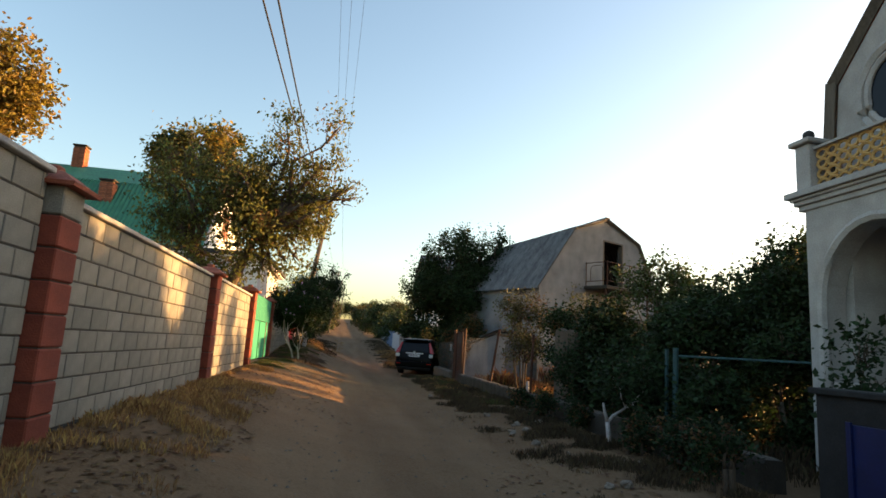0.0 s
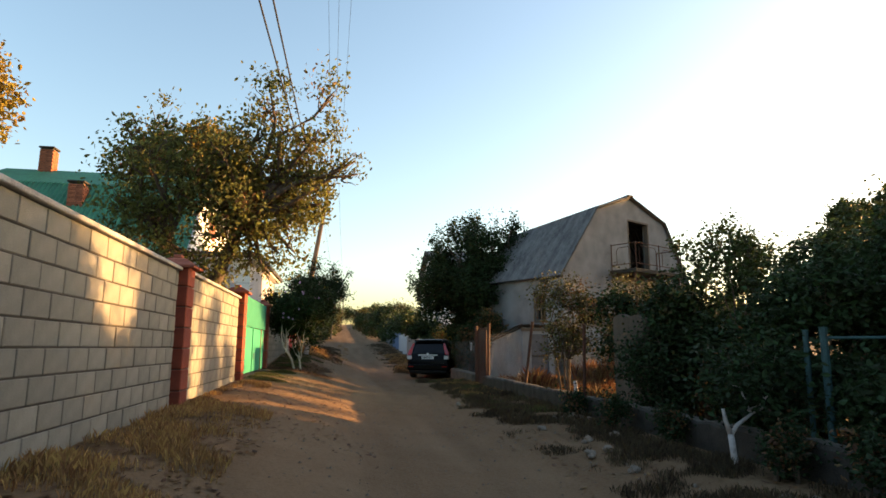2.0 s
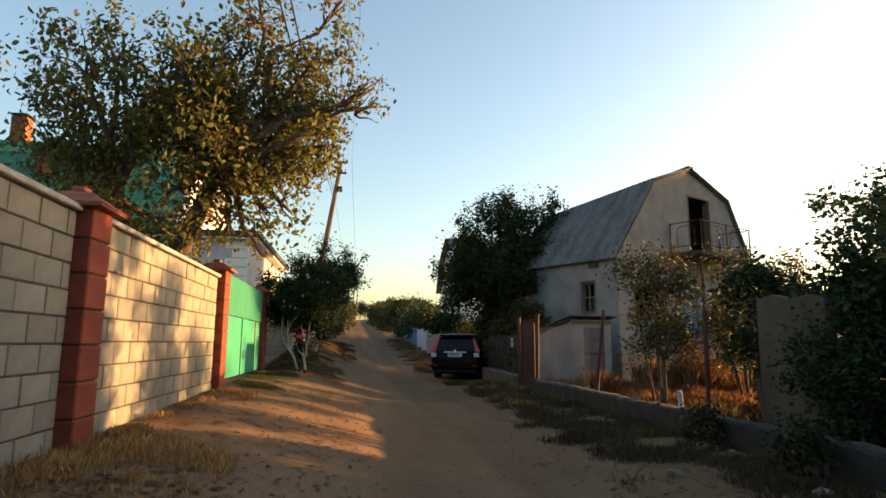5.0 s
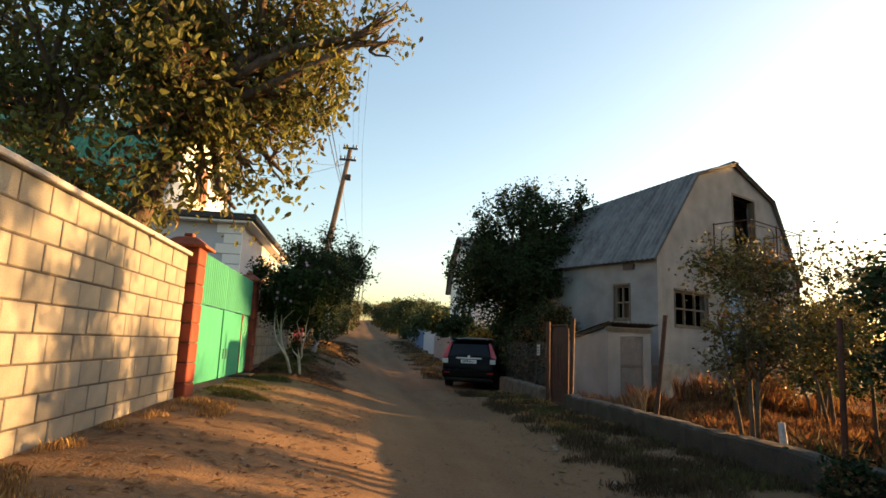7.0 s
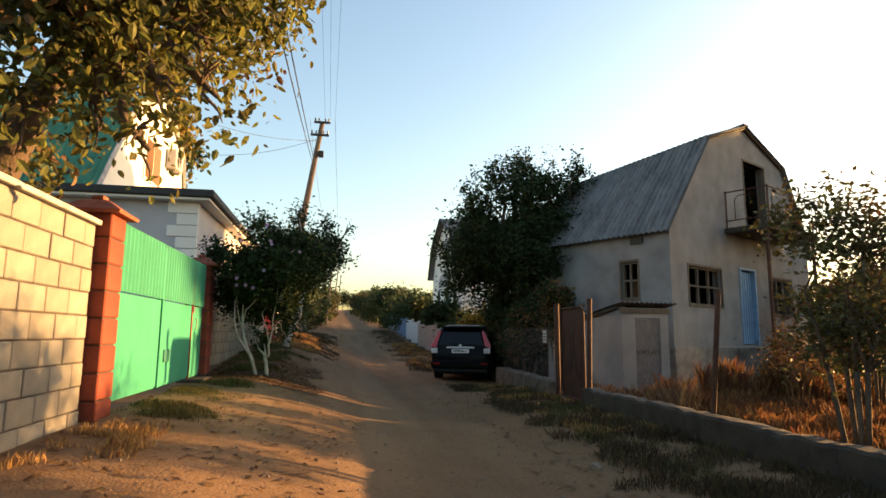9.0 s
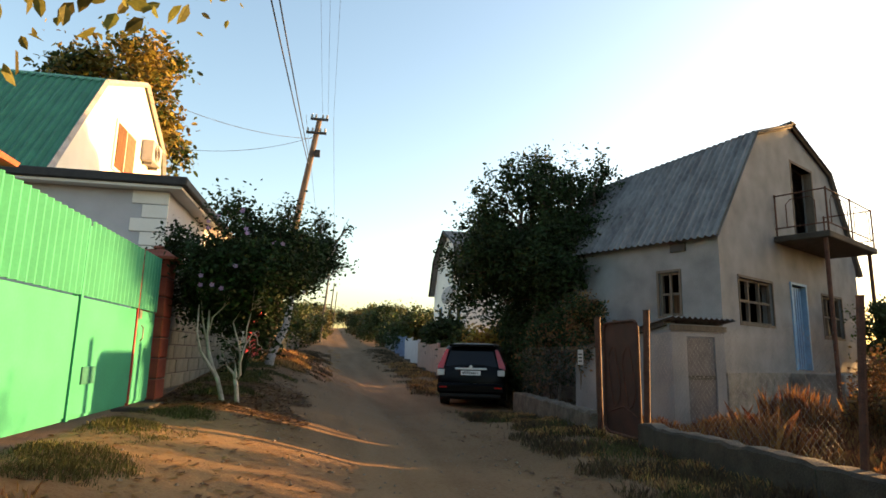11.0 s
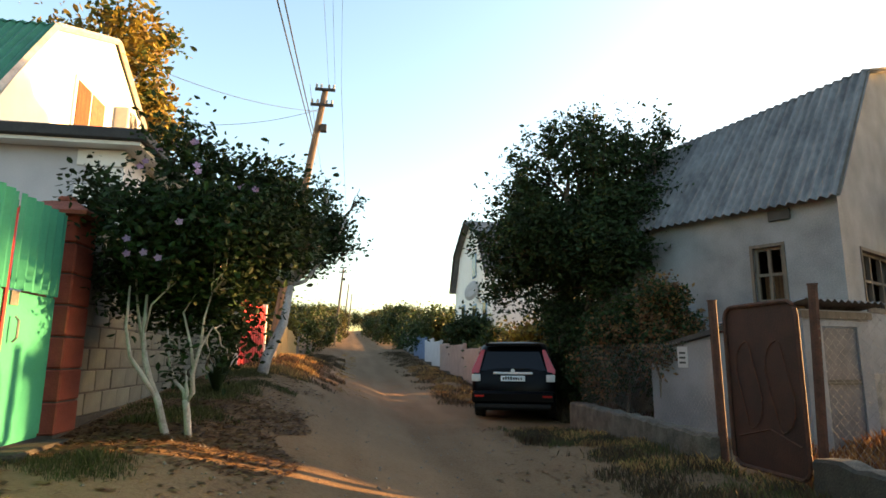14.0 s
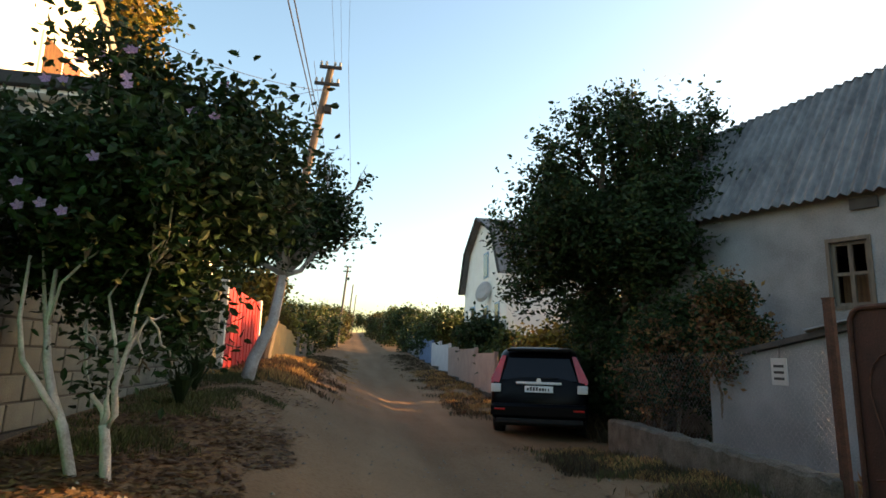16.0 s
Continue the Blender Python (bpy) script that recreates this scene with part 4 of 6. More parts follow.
def panel_fence():
    """Low rendered fence panels beyond the car: pink, then grey, then blue sheets."""
    f = thing("fence", "low pale pink rendered fence with posts", "fence")
    y = 34.2
    k = 0
    while y < 62:
        ln = 3.0
        x = 5.0 + 0.01 * (y - 34)
        g = ground(x, y + 1.2)
        m = M_PINK if y < 43 else (M_GREYWALL if y < 48.5 else (M_BLUEFENCE if y < 53 else M_PLASTER))
        part("panel", boxed(x - 0.05, x + 0.05, y + 0.1, y + ln - 0.02, g + 0.1, g + 1.32, bevel=0.01), m, f)
        part("plinth", boxed(x - 0.09, x + 0.09, y, y + ln, g - 0.4, g + 0.095), M_CONCRETE, f)
        part("post", boxed(x - 0.065, x + 0.065, y - 0.02, y + 0.095, g + 0.1, g + 1.36, bevel=0.01), m, f)
        y += ln
        k += 1
    return f


panel_fence()


def blue_house():
    """Gable towards the lane: local x runs along the gable, y into the house."""
    W = 8.8
    h = thing("house", "pale blue-white gabled house behind the roadside bushes", "house", pose(6.7, 48.2, 1.35, 0, 0, -90))
    prof = [(0, 3.7), (1.3, 5.7), (4.2, 7.0), (7.4, 5.7), (W, 3.7)]
    bm = bmesh.new()
    prism(bm, [(0, -1.0)] + prof + [(W, -1.0)], "y", 0, 0.25)
    part("gable_wall", bm, M_WHITE, h)
    for a, b in zip(prof, prof[1:]):
        bm = bmesh.new()
        prism(bm, [(a[0], a[1] + 0.1), (b[0], b[1] + 0.1), (b[0], b[1] + 0.02), (a[0], a[1] + 0.02)], "y", -0.3, 8)
        part("roof_slope", bm, M_SLATE, h, "weathered grey roof sheets")
    bm = bmesh.new()
    for a, b in zip(prof, prof[1:]):
        tube(bm, [(a[0], -0.32, a[1] + 0.05), (b[0], -0.32, b[1] + 0.05)], 0.07, 4)
    part("barge_board", bm, M_BLACKTRIM, h, "dark barge boards")
    for x in (0.0, W - 0.25):
        part("side_wall", boxed(x, x + 0.25, 0.251, 7.7, -1.0, 3.7), M_WHITE, h)
    part("back_wall", prism(bmesh.new(), [(0, -1.0)] + prof + [(W, -1.0)], "y", 7.71, 7.9), M_WHITE, h)
    for x, z, w, hh in ((1.9, 1.5, 0.9, 1.4), (4.7, 1.3, 0.9, 1.4), (4.7, 4.0, 0.9, 1.2), (6.9, 1.3, 0.8, 1.4)):
        win = part("window", boxed(x, x + w, -0.03, -0.001, z, z + hh), M_BLUEDOOR, h)
        part("pane", boxed(x + 0.07, x + w - 0.07, -0.04, -0.031, z + 0.07, z + hh - 0.07), M_CARGLASS, win)
    dish = bmesh.new()
    bmesh.ops.create_cone(dish, cap_ends=True, segments=20, radius1=0.5, radius2=0.36, depth=0.1)
    part("satellite_dish", dish, M_AC, h, m=pose(5.9, -0.35, 3.3, 75, 0, 30))
    return h


blue_house()


def concrete_slab():
    """Weathered panel standing upright behind the kerb wall, its top edge broken."""
    ob = thing("concrete_panel", "weathered brown concrete panel upright behind the kerb wall", "panel", pose(5.24, 11.1, 0.08))
    bm = bmesh.new()
    prism(bm, [(0, 0), (1.08, 0), (1.09, 1.0), (1.07, 1.98), (0.80, 2.03), (0.52, 1.96), (0.22, 1.99), (0.0, 1.92)], "x", 0.0, 0.13)
    bmesh.ops.bevel(bm, geom=bm.edges[:], offset=0.012, segments=1, affect="EDGES")
    part("slab", bm, M_SLAB, ob)
    for z in (0.35, 1.55):
        part("lifting_loop", tubed([(-0.004, 0.84, z), (-0.03, 0.86, z + 0.02), (-0.03, 0.92, z + 0.02), (-0.004, 0.94, z)], 0.006, 5), M_RUST, ob)


concrete_slab()
tagged(part("tree_stump", tubed([(5.3, 14.1, 0.2), (5.29, 14.1, 0.55), (5.27, 14.1, 0.82)], [0.06, 0.045, 0.04], 9), M_LIME, smooth=True), "short white-limed stump in the dry garden", "stump")

# ---- poles and wires ----
def utility_pole(base, top, r0, label, arms=True):
    p = thing("utility_pole", label, "pole", pose(*base))
    b, t = Vector((0, 0, -0.5)), Vector(top) - Vector(base)
    part("shaft", tubed([b, t * 0.5, t], [r0, r0 * 0.8, r0 * 0.6], 10), M_POLE, p)
    if arms:
        for f, w in ((0.995, 0.32), (0.935, 0.36)):
            q = t * f
            arm = part("crossarm", boxed(q.x - w, q.x + w, q.y - 0.14, q.y - 0.06, q.z - 0.04, q.z + 0.04), M_BLACKTRIM, p)
            for s in (-1, -0.45, 0.45, 1):
                x = q.x + s * (w - 0.05)
                part("insulator", tubed([(x, q.y - 0.1, q.z + 0.04), (x, q.y - 0.1, q.z + 0.10), (x, q.y - 0.1, q.z + 0.18)], [0.015, 0.045, 0.03], 8), M_AC, arm)
        q = t * 0.845
        part("switch_box", boxed(q.x + 0.1, q.x + 0.3, q.y - 0.2, q.y - 0.02, q.z - 0.12, q.z + 0.12, bevel=0.01), M_BLACKTRIM, p)
    return p


POLE_TOP = (-0.40, 33.0, 10.0)
utility_pole((-1.75, 33.0, 1.2), POLE_TOP, 0.16, "tall leaning wooden power pole with two crossarms")
for x, y, h in ((-0.1, 70, 7.2), (0.5, 96, 7.4), (1.2, 125, 7.5)):
    utility_pole((x - 0.4, y, ground(x, y)), (x + 0.2, y, ground(x, y) + h), 0.13, "distant wooden power pole along the lane", arms=y < 80)


def wire(a, b, sag, r, label):
    a, b = Vector(a), Vector(b)
    pts = [a.lerp(b, k / 24) - Vector((0, 0, sag * 4 * (k / 24) * (1 - k / 24))) for k in range(25)]
    ob = part("power_line", tubed(pts, r, 5), M_WIRE)
    return tagged(ob, label, "cable", "power lines")


for dx, dz, ax, az, r in ((-0.3, -1.8, -0.85, 4.6, 0.013), (-0.25, -1.7, -0.6, 4.6, 0.013), (0.1, 0.1, 0.1, 8.8, 0.004), (0.3, 0.1, 0.35, 8.8, 0.004), (0.5, 0.1, 0.7, 8.9, 0.004)):
    wire((POLE_TOP[0] + dx, 32.9, POLE_TOP[2] + dz), (ax, -12.0, az), 0.6, r, "thin dark overhead power line")
for dx in (-0.5, 0.5):
    wire((POLE_TOP[0] + dx, 32.9, POLE_TOP[2] + 0.1), (0.2 + dx, 70, ground(0, 70) + 7.2), 0.9, 0.007, "thin dark overhead power line")
wire((-0.5, 32.9, 9.2), (-5.0, 28.8, 8.6), 0.3, 0.008, "service cable from the pole to the white house")
wire((-0.5, 32.9, 9.3), (-4.9, 31.0, 7.8), 0.3, 0.008, "service cable from the pole to the white house")


# ---- plants ----
def leaf_cloud(blobs, count, size, seed, droop=0.0, shell=0.55, clump=0.0, oval=False):
    """Many small folded leaves round the clumps given as (x, y, z, rx, ry, rz)."""
    rng = np.random.default_rng(seed)
    blobs = np.array(blobs, float)
    wts = blobs[:, 3] * blobs[:, 4] * blobs[:, 5]
    pick = rng.choice(len(blobs), count, p=wts / wts.sum())
    d = rng.normal(size=(count, 3))
    d /= np.linalg.norm(d, axis=1, keepdims=True)
    rad = shell + (1.12 - shell) * rng.random((count, 1)) ** 0.7
    pos = blobs[pick, :3] + d * rad * blobs[pick, 3:]
    if clump:
        tw = max(8, count // 26)
        seeds = pos[rng.choice(count, tw, replace=False)]
        which = rng.integers(0, tw, count)
        pos = seeds[which] + rng.normal(size=(count, 3)) * clump * (0.4 + rng.random((tw, 1))[which])
    s = size * (0.55 + 0.9 * rng.random((count, 1)))
    ax = rng.normal(size=(count, 3))
    ax[:, 2] = ax[:, 2] * 0.6 - droop
    ax /= np.linalg.norm(ax, axis=1, keepdims=True)
    sd = np.cross(ax, rng.normal(size=(count, 3)))
    sd /= np.linalg.norm(sd, axis=1, keepdims=True) + 1e-9
    up = np.cross(ax, sd)
    a = pos - ax * s * 0.5
    c = pos + ax * s * 0.5
    b = pos + sd * s * 0.30 + up * s * 0.10
    e = pos - sd * s * 0.30 + up * s * 0.10
    if oval:
        parts = [a, a * 0.72 + c * 0.28 + sd * s * 0.24 + up * s * 0.08, a * 0.34 + c * 0.66 + sd * s * 0.22 + up * s * 0.08, c, a * 0.34 + c * 0.66 - sd * s * 0.22 + up * s * 0.08, a * 0.72 + c * 0.28 - sd * s * 0.24 + up * s * 0.08]
        idx = np.arange(count)[:, None] * 6
        return np.stack(parts, 1).reshape(-1, 3), np.concatenate([idx + [0, 1, 2, 3], idx + [0, 3, 4, 5]], 0)
    verts = np.stack([a, b, c, e], 1).reshape(-1, 3)
    idx = np.arange(count)[:, None] * 4
    faces = np.concatenate([idx + [0, 1, 2], idx + [0, 2, 3]], 0)
    return verts, faces


def leaf_mesh(name, verts, faces, material):
    me = bpy.data.meshes.new(name)
    me.from_pydata(verts.tolist(), [], faces.tolist())
    me.materials.append(material)
    return me


def limb(bm, a, b, r0, r1, seed, sides=7, bend=0.12):
    rng = random.Random(seed)
    a, b = Vector(a), Vector(b)
    ln = (b - a).length
    mids = [a.lerp(b, f) + Vector([rng.uniform(-1, 1) * bend * ln for _ in range(3)]) * math.sin(math.pi * f) for f in (0, 0.25, 0.5, 0.75, 1)]
    tube(bm, mids, [r0 + (r1 - r0) * f for f in (0, 0.25, 0.5, 0.75, 1)], sides)


def tree(base, stems, blobs, leaves, size, leaf, bark, label, name="tree", category="tree", droop=0.2, seed=1, limed=0.0, clump=0.22, shell=0.35, group="", second=None, oval=True):
    """stems: lists of (x, y, z, r); limbs run from the stems' ends to every clump of the crown."""
    t = thing(name, label, category, pose(*base), group)
    o = Vector(base)
    rng = random.Random(seed)
    bm, white = bmesh.new(), bmesh.new()
    ends = []
    for s in stems:
        pts = [Vector(q[:3]) - o for q in s]
        rr = [q[3] for q in s]
        if limed:
            tube(white, pts, rr, 9)
        else:
            tube(bm, pts, rr, 9)
        ends.append((pts[-1], rr[-1]))
    for k, b in enumerate(blobs):
        c = Vector(b[:3]) - o
        e, r = min(ends, key=lambda q: (q[0] - c).length)
        limb(white if limed else bm, e, c, r * 0.8, max(0.006, r * 0.2), seed * 31 + k)
        for q in range(5):
            d = Vector([rng.gauss(0, 1) for _ in range(3)]).normalized()
            tip = c + Vector((d.x * b[3], d.y * b[4], d.z * b[5])) * rng.uniform(0.7, 1.05)
            limb(bm, c.lerp(e, 0.15), tip, max(0.008, r * 0.22), 0.004, seed * 57 + k * 9 + q, 5, 0.1)
    part("bough" if limed else "trunk", bm, bark, t, smooth=True)
    if limed:
        part("trunk", white, M_LIME, t, "white-limed trunk", smooth=True)
    else:
        white.free()
    v, f = leaf_cloud([[b[0] - o.x, b[1] - o.y, b[2] - o.z, *b[3:6]] for b in blobs], leaves, size, seed, droop, shell, clump, oval)
    crown = new("crown", leaf_mesh("crown", v, f, leaf))
    crown.parent = t
    if second:
        v, f = leaf_cloud([[b[0] - o.x, b[1] - o.y, b[2] - o.z, *b[3:6]] for b in blobs], second[1], size, seed + 900, droop, shell, clump, oval)
        ob = new("turning_leaves", leaf_mesh("turning_leaves", v, f, second[0]))
        ob.parent = t
    return t


def clumps(seed, centre, spread, n, r0, r1, squash=0.8):
    rng = random.Random(seed)
    out = []
    for _ in range(n):
        d = Vector([rng.gauss(0, 1) for _ in range(3)]).normalized() * rng.random() ** 0.4
        r = rng.uniform(r0, r1)
        out.append((centre[0] + d.x * spread[0], centre[1] + d.y * spread[1], centre[2] + d.z * spread[2], r, r, r * squash))
    return out


# walnut-like tree behind the block wall
tree((-2.9, 14.5, 0.8), [[(-2.9, 14.5, 0.5, 0.19), (-2.6, 14.5, 1.8, 0.16), (-2.2, 14.5, 2.8, 0.14), (-1.7, 14.5, 4.2, 0.10)], [(-2.4, 14.5, 2.4, 0.1), (-3.2, 14.6, 3.6, 0.08)]],
     clumps(5, (-2.2, 14.6, 4.9), (2.1, 1.3, 1.6), 32, 0.35, 0.7) + [(0.3, 14.4, 5.35, 0.4, 0.45, 0.28), (-0.25, 14.3, 6.1, 0.5, 0.55, 0.45), (-0.5, 14.5, 5.2, 0.4, 0.5, 0.45), (-4.2, 14.8, 5.3, 0.45, 0.5, 0.4), (-3.6, 14.7, 6.3, 0.35, 0.4, 0.45), (-1.0, 14.2, 3.4, 0.3, 0.35, 0.4), (0.0, 14.5, 7.0, 0.35, 0.4, 0.5), (-1.3, 14.5, 6.9, 0.5, 0.5, 0.4), (-3.1, 14.4, 3.3, 0.6, 0.6, 0.5), (-2.4, 14.9, 3.1, 0.5, 0.5, 0.45), (-3.8, 14.5, 4.1, 0.6, 0.6, 0.5), (-1.5, 14.3, 3.3, 0.4, 0.4, 0.4), (0.55, 14.3, 5.45, 0.3, 0.3, 0.22), (-2.7, 14.2, 2.95, 0.45, 0.4, 0.35), (-2.0, 14.1, 3.15, 0.4, 0.4, 0.4), (-1.3, 14.1, 3.7, 0.35, 0.4, 0.4), (-2.3, 14.0, 3.6, 0.45, 0.4, 0.4), (-3.3, 14.1, 2.8, 0.4, 0.4, 0.35), (-0.75, 14.4, 3.9, 0.2, 0.3, 0.45), (-1.7, 13.8, 4.2, 0.4, 0.4, 0.4), (-0.15, 14.4, 4.5, 0.14, 0.2, 0.4), (-0.65, 14.4, 3.45, 0.16, 0.2, 0.45), (-1.1, 14.3, 2.95, 0.2, 0.25, 0.35), (0.6, 14.3, 5.15, 0.14, 0.2, 0.3)],
     25000, 0.088, M_LEAF_WALNUT, M_BARK, "broad walnut tree with olive and yellowing leaves", seed=5, droop=0.9, second=(M_LEAF_BROWN, 1500), clump=0.15)
# hibiscus with limed stems
tree((-0.95, 20.25, 0.9), [
    [(-0.93, 20.2, 0.8, 0.034), (-1.03, 20.2, 1.15, 0.029), (-1.11, 20.22, 1.31, 0.026), (-1.18, 20.25, 1.5, 0.023), (-1.22, 20.28, 1.7, 0.018), (-1.23, 20.3, 2.06, 0.012)],
    [(-1.05, 20.2, 1.18, 0.02), (-1.18, 20.15, 1.4, 0.017), (-1.27, 20.15, 1.52, 0.015), (-1.34, 20.2, 1.76, 0.012), (-1.36, 20.25, 2.13, 0.009)],
    [(-1.18, 20.25, 1.5, 0.016), (-1.26, 20.35, 1.7, 0.013), (-1.33, 20.4, 1.96, 0.011), (-1.37, 20.4, 2.23, 0.008)],
    [(-0.76, 20.2, 0.8, 0.033), (-0.79, 20.2, 1.06, 0.029), (-0.81, 20.2, 1.16, 0.028)],
    [(-0.81, 20.2, 1.14, 0.02), (-0.84, 20.25, 1.23, 0.018), (-0.93, 20.3, 1.31, 0.014), (-1.01, 20.35, 1.47, 0.011), (-1.06, 20.4, 1.77, 0.008)],
    [(-0.80, 20.2, 1.14, 0.022), (-0.75, 20.18, 1.22, 0.02), (-0.76, 20.15, 1.38, 0.018), (-0.71, 20.15, 1.61, 0.013), (-0.62, 20.15, 1.78, 0.009)],
    [(-0.75, 20.15, 1.41, 0.014), (-0.80, 20.2, 1.61, 0.011), (-0.91, 20.3, 1.91, 0.009), (-0.82, 20.3, 2.08, 0.006)],
    [(-0.71, 20.15, 1.61, 0.012), (-0.71, 20.2, 1.85, 0.009), (-0.67, 20.25, 2.09, 0.007)],
    [(-1.22, 20.28, 1.7, 0.012), (-1.17, 20.25, 1.97, 0.009), (-1.03, 20.2, 2.11, 0.007)]],
     [(x, y, max(z, 2.45) if x > -0.55 else z, *r) for x, y, z, *r in clumps(8, (-0.85, 20.4, 2.6), (0.98, 0.7, 0.64), 32, 0.2, 0.32)] + [(0.0, 20.3, 3.0, 0.22, 0.3, 0.22), (-0.3, 20.3, 3.15, 0.18, 0.3, 0.18), (-1.05, 20.2, 3.4, 0.2, 0.3, 0.2), (-1.75, 20.4, 2.95, 0.22, 0.3, 0.2), (-1.4, 20.6, 2.25, 0.35, 0.4, 0.35), (-1.1, 20.9, 2.1, 0.35, 0.3, 0.3), (-0.8, 20.7, 2.1, 0.3, 0.3, 0.25), (-0.5, 20.5, 1.75, 0.2, 0.25, 0.3), (-0.85, 20.3, 1.4, 0.11, 0.11, 0.12), (-0.92, 20.25, 1.55, 0.12, 0.12, 0.12), (-0.66, 20.2, 1.5, 0.08, 0.08, 0.1), (-0.5, 20.3, 1.5, 0.1, 0.1, 0.12), (-0.45, 20.4, 2.15, 0.25, 0.3, 0.25)],
     34000, 0.062, M_LEAF_DARK, M_BARK, "shrubby hibiscus tree with white-limed stems and lilac flowers", seed=8, limed=1.0, clump=0.11, shell=0.1, second=(M_LEAF_YELLOW, 130))
tree((-0.95, 25.75, 1.1), [[(-0.98, 25.75, 0.9, 0.11), (-0.85, 25.75, 1.5, 0.095), (-0.6, 25.75, 2.1, 0.08), (-0.5, 25.75, 2.8, 0.06)]],
     clumps(9, (-0.5, 25.8, 3.75), (0.75, 0.8, 0.75), 22, 0.26, 0.45) + [(0.45, 25.8, 4.1, 0.25, 0.3, 0.2), (0.55, 25.8, 3.5, 0.22, 0.3, 0.2), (0.1, 25.8, 4.6, 0.2, 0.25, 0.3), (-0.7, 25.8, 4.65, 0.25, 0.3, 0.3), (-1.2, 25.9, 3.1, 0.4, 0.4, 0.35), (0.7, 25.8, 4.5, 0.1, 0.12, 0.2)], 15000, 0.08, M_LEAF_DARK, M_BARK, "leaning fruit tree with a white-limed trunk", seed=9, limed=1.0, clump=0.13)
# yellow trees behind the white house
tree((-9.5, 37.5, 1.5), [[(-9.5, 37.5, 1.0, 0.3), (-9.3, 37.5, 6, 0.22), (-9.0, 37.5, 9, 0.14)]], clumps(11, (-9.2, 37.5, 11.0), (3.3, 2, 3.3), 40, 0.6, 1.1), 15000, 0.26, M_LEAF_YELLOW, M_BARK, "tall walnut tree turning yellow behind the white house", seed=11, clump=0.35, second=(M_LEAF, 6000))
tree((-17.0, 29.0, 1.2), [[(-17, 29, 0.8, 0.3), (-17, 29, 7, 0.2), (-16.6, 29, 10, 0.12)]], clumps(12, (-16.2, 29, 11.8), (2.2, 2, 2.8), 22, 0.8, 1.3), 11000, 0.24, M_LEAF_YELLOW, M_BARK, "tall tree with yellowing leaves beyond the wall", seed=12, clump=0.35)
# dense dark tree by the car
tree((6.6, 27.6, 0.45), [[(6.6, 27.6, 0.2, 0.2), (6.5, 27.6, 2.0, 0.17), (6.4, 27.6, 3.4, 0.14)], [(6.5, 27.6, 1.8, 0.14), (7.4, 27.9, 3.6, 0.11)]],
     clumps(14, (6.5, 27.6, 4.6), (2.2, 1.2, 2.0), 50, 0.5, 0.9) + [(3.9, 28.4, 4.4, 0.55, 0.6, 0.6), (4.1, 28.5, 3.2, 0.5, 0.6, 0.6), (6.2, 27.8, 6.9, 0.5, 0.5, 0.5), (8.0, 27.8, 6.8, 0.6, 0.6, 0.5), (7.2, 28, 3.0, 0.9, 0.8, 0.9), (6.0, 28.3, 2.4, 0.7, 0.6, 0.8), (5.0, 27.8, 6.0, 0.8, 0.7, 0.7), (4.5, 28.0, 5.2, 0.7, 0.7, 0.7), (5.7, 27.6, 6.7, 0.6, 0.6, 0.5), (4.9, 27.8, 4.2, 0.8, 0.7, 0.7), (6.2, 27.7, 7.3, 0.25, 0.25, 0.6), (8.2, 27.7, 7.2, 0.25, 0.25, 0.55), (7.2, 27.7, 6.9, 0.3, 0.3, 0.5), (5.2, 27.8, 6.8, 0.2, 0.2, 0.4), (8.9, 27.7, 6.4, 0.3, 0.3, 0.5), (5.2, 28.2, 3.0, 0.7, 0.6, 0.7), (5.5, 28.0, 2.0, 0.6, 0.6, 0.7), (4.6, 28.3, 3.6, 0.6, 0.6, 0.6), (7.6, 27.0, 3.4, 0.7, 0.6, 0.8), (7.0, 26.8, 2.2, 0.7, 0.6, 0.8)],
     86000, 0.105, M_LEAF_DARK, M_BARK, "dense dark green ash tree standing over the parked car", seed=14, clump=0.15)


def bush(x, y, spread, high, leaves, size, leaf, label, seed, name="bush", second=None, clump=0.12, low=False):
    g = ground(x, y)
    rng = random.Random(seed)
    stems = []
    for k in range(4):
        a = rng.uniform(0, 6.28)
        stems.append([(x + 0.1 * math.cos(a), y + 0.1 * math.sin(a), g - 0.1, 0.028), (x + spread * 0.25 * math.cos(a), y + spread * 0.25 * math.sin(a), g + high * 0.35, 0.025)])
    bl = clumps(seed, (x, y, g + high * (0.42 if low else 0.6)), (spread * 0.62, spread * 0.62, high * (0.45 if low else 0.33)), 14 if low else 12, spread * 0.25, spread * 0.42)
    return tree((x, y, g), stems, bl, leaves, size, leaf, M_BARK, label, name, "bush", 0.2, seed, clump=clump, second=second, oval=False)


# shrubs and fruit trees of the dry garden on the right
bush(5.35, 14.7, 1.05, 2.75, 5500, 0.06, M_LEAF_OLIVE, "thin fruit bush with olive and dry leaves", 21, second=(M_LEAF_BROWN, 700))
bush(7.3, 14.9, 1.25, 3.1, 6500, 0.06, M_LEAF_OLIVE, "straggly fruit tree with small olive leaves", 22, second=(M_LEAF, 900))
bush(9.6, 13.4, 1.9, 4.9, 6500, 0.1, M_LEAF, "tall leafy garden tree against the sky", 23, name="tree")
bush(7.9, 12.6, 1.3, 4.3, 4600, 0.09, M_LEAF, "dark leafy garden tree behind the fence", 24, name="tree")
bush(8.4, 16.8, 1.15, 2.8, 5000, 0.06, M_LEAF_OLIVE, "straggly olive-leaved bush in dry grass", 39, second=(M_LEAF_BROWN, 700))
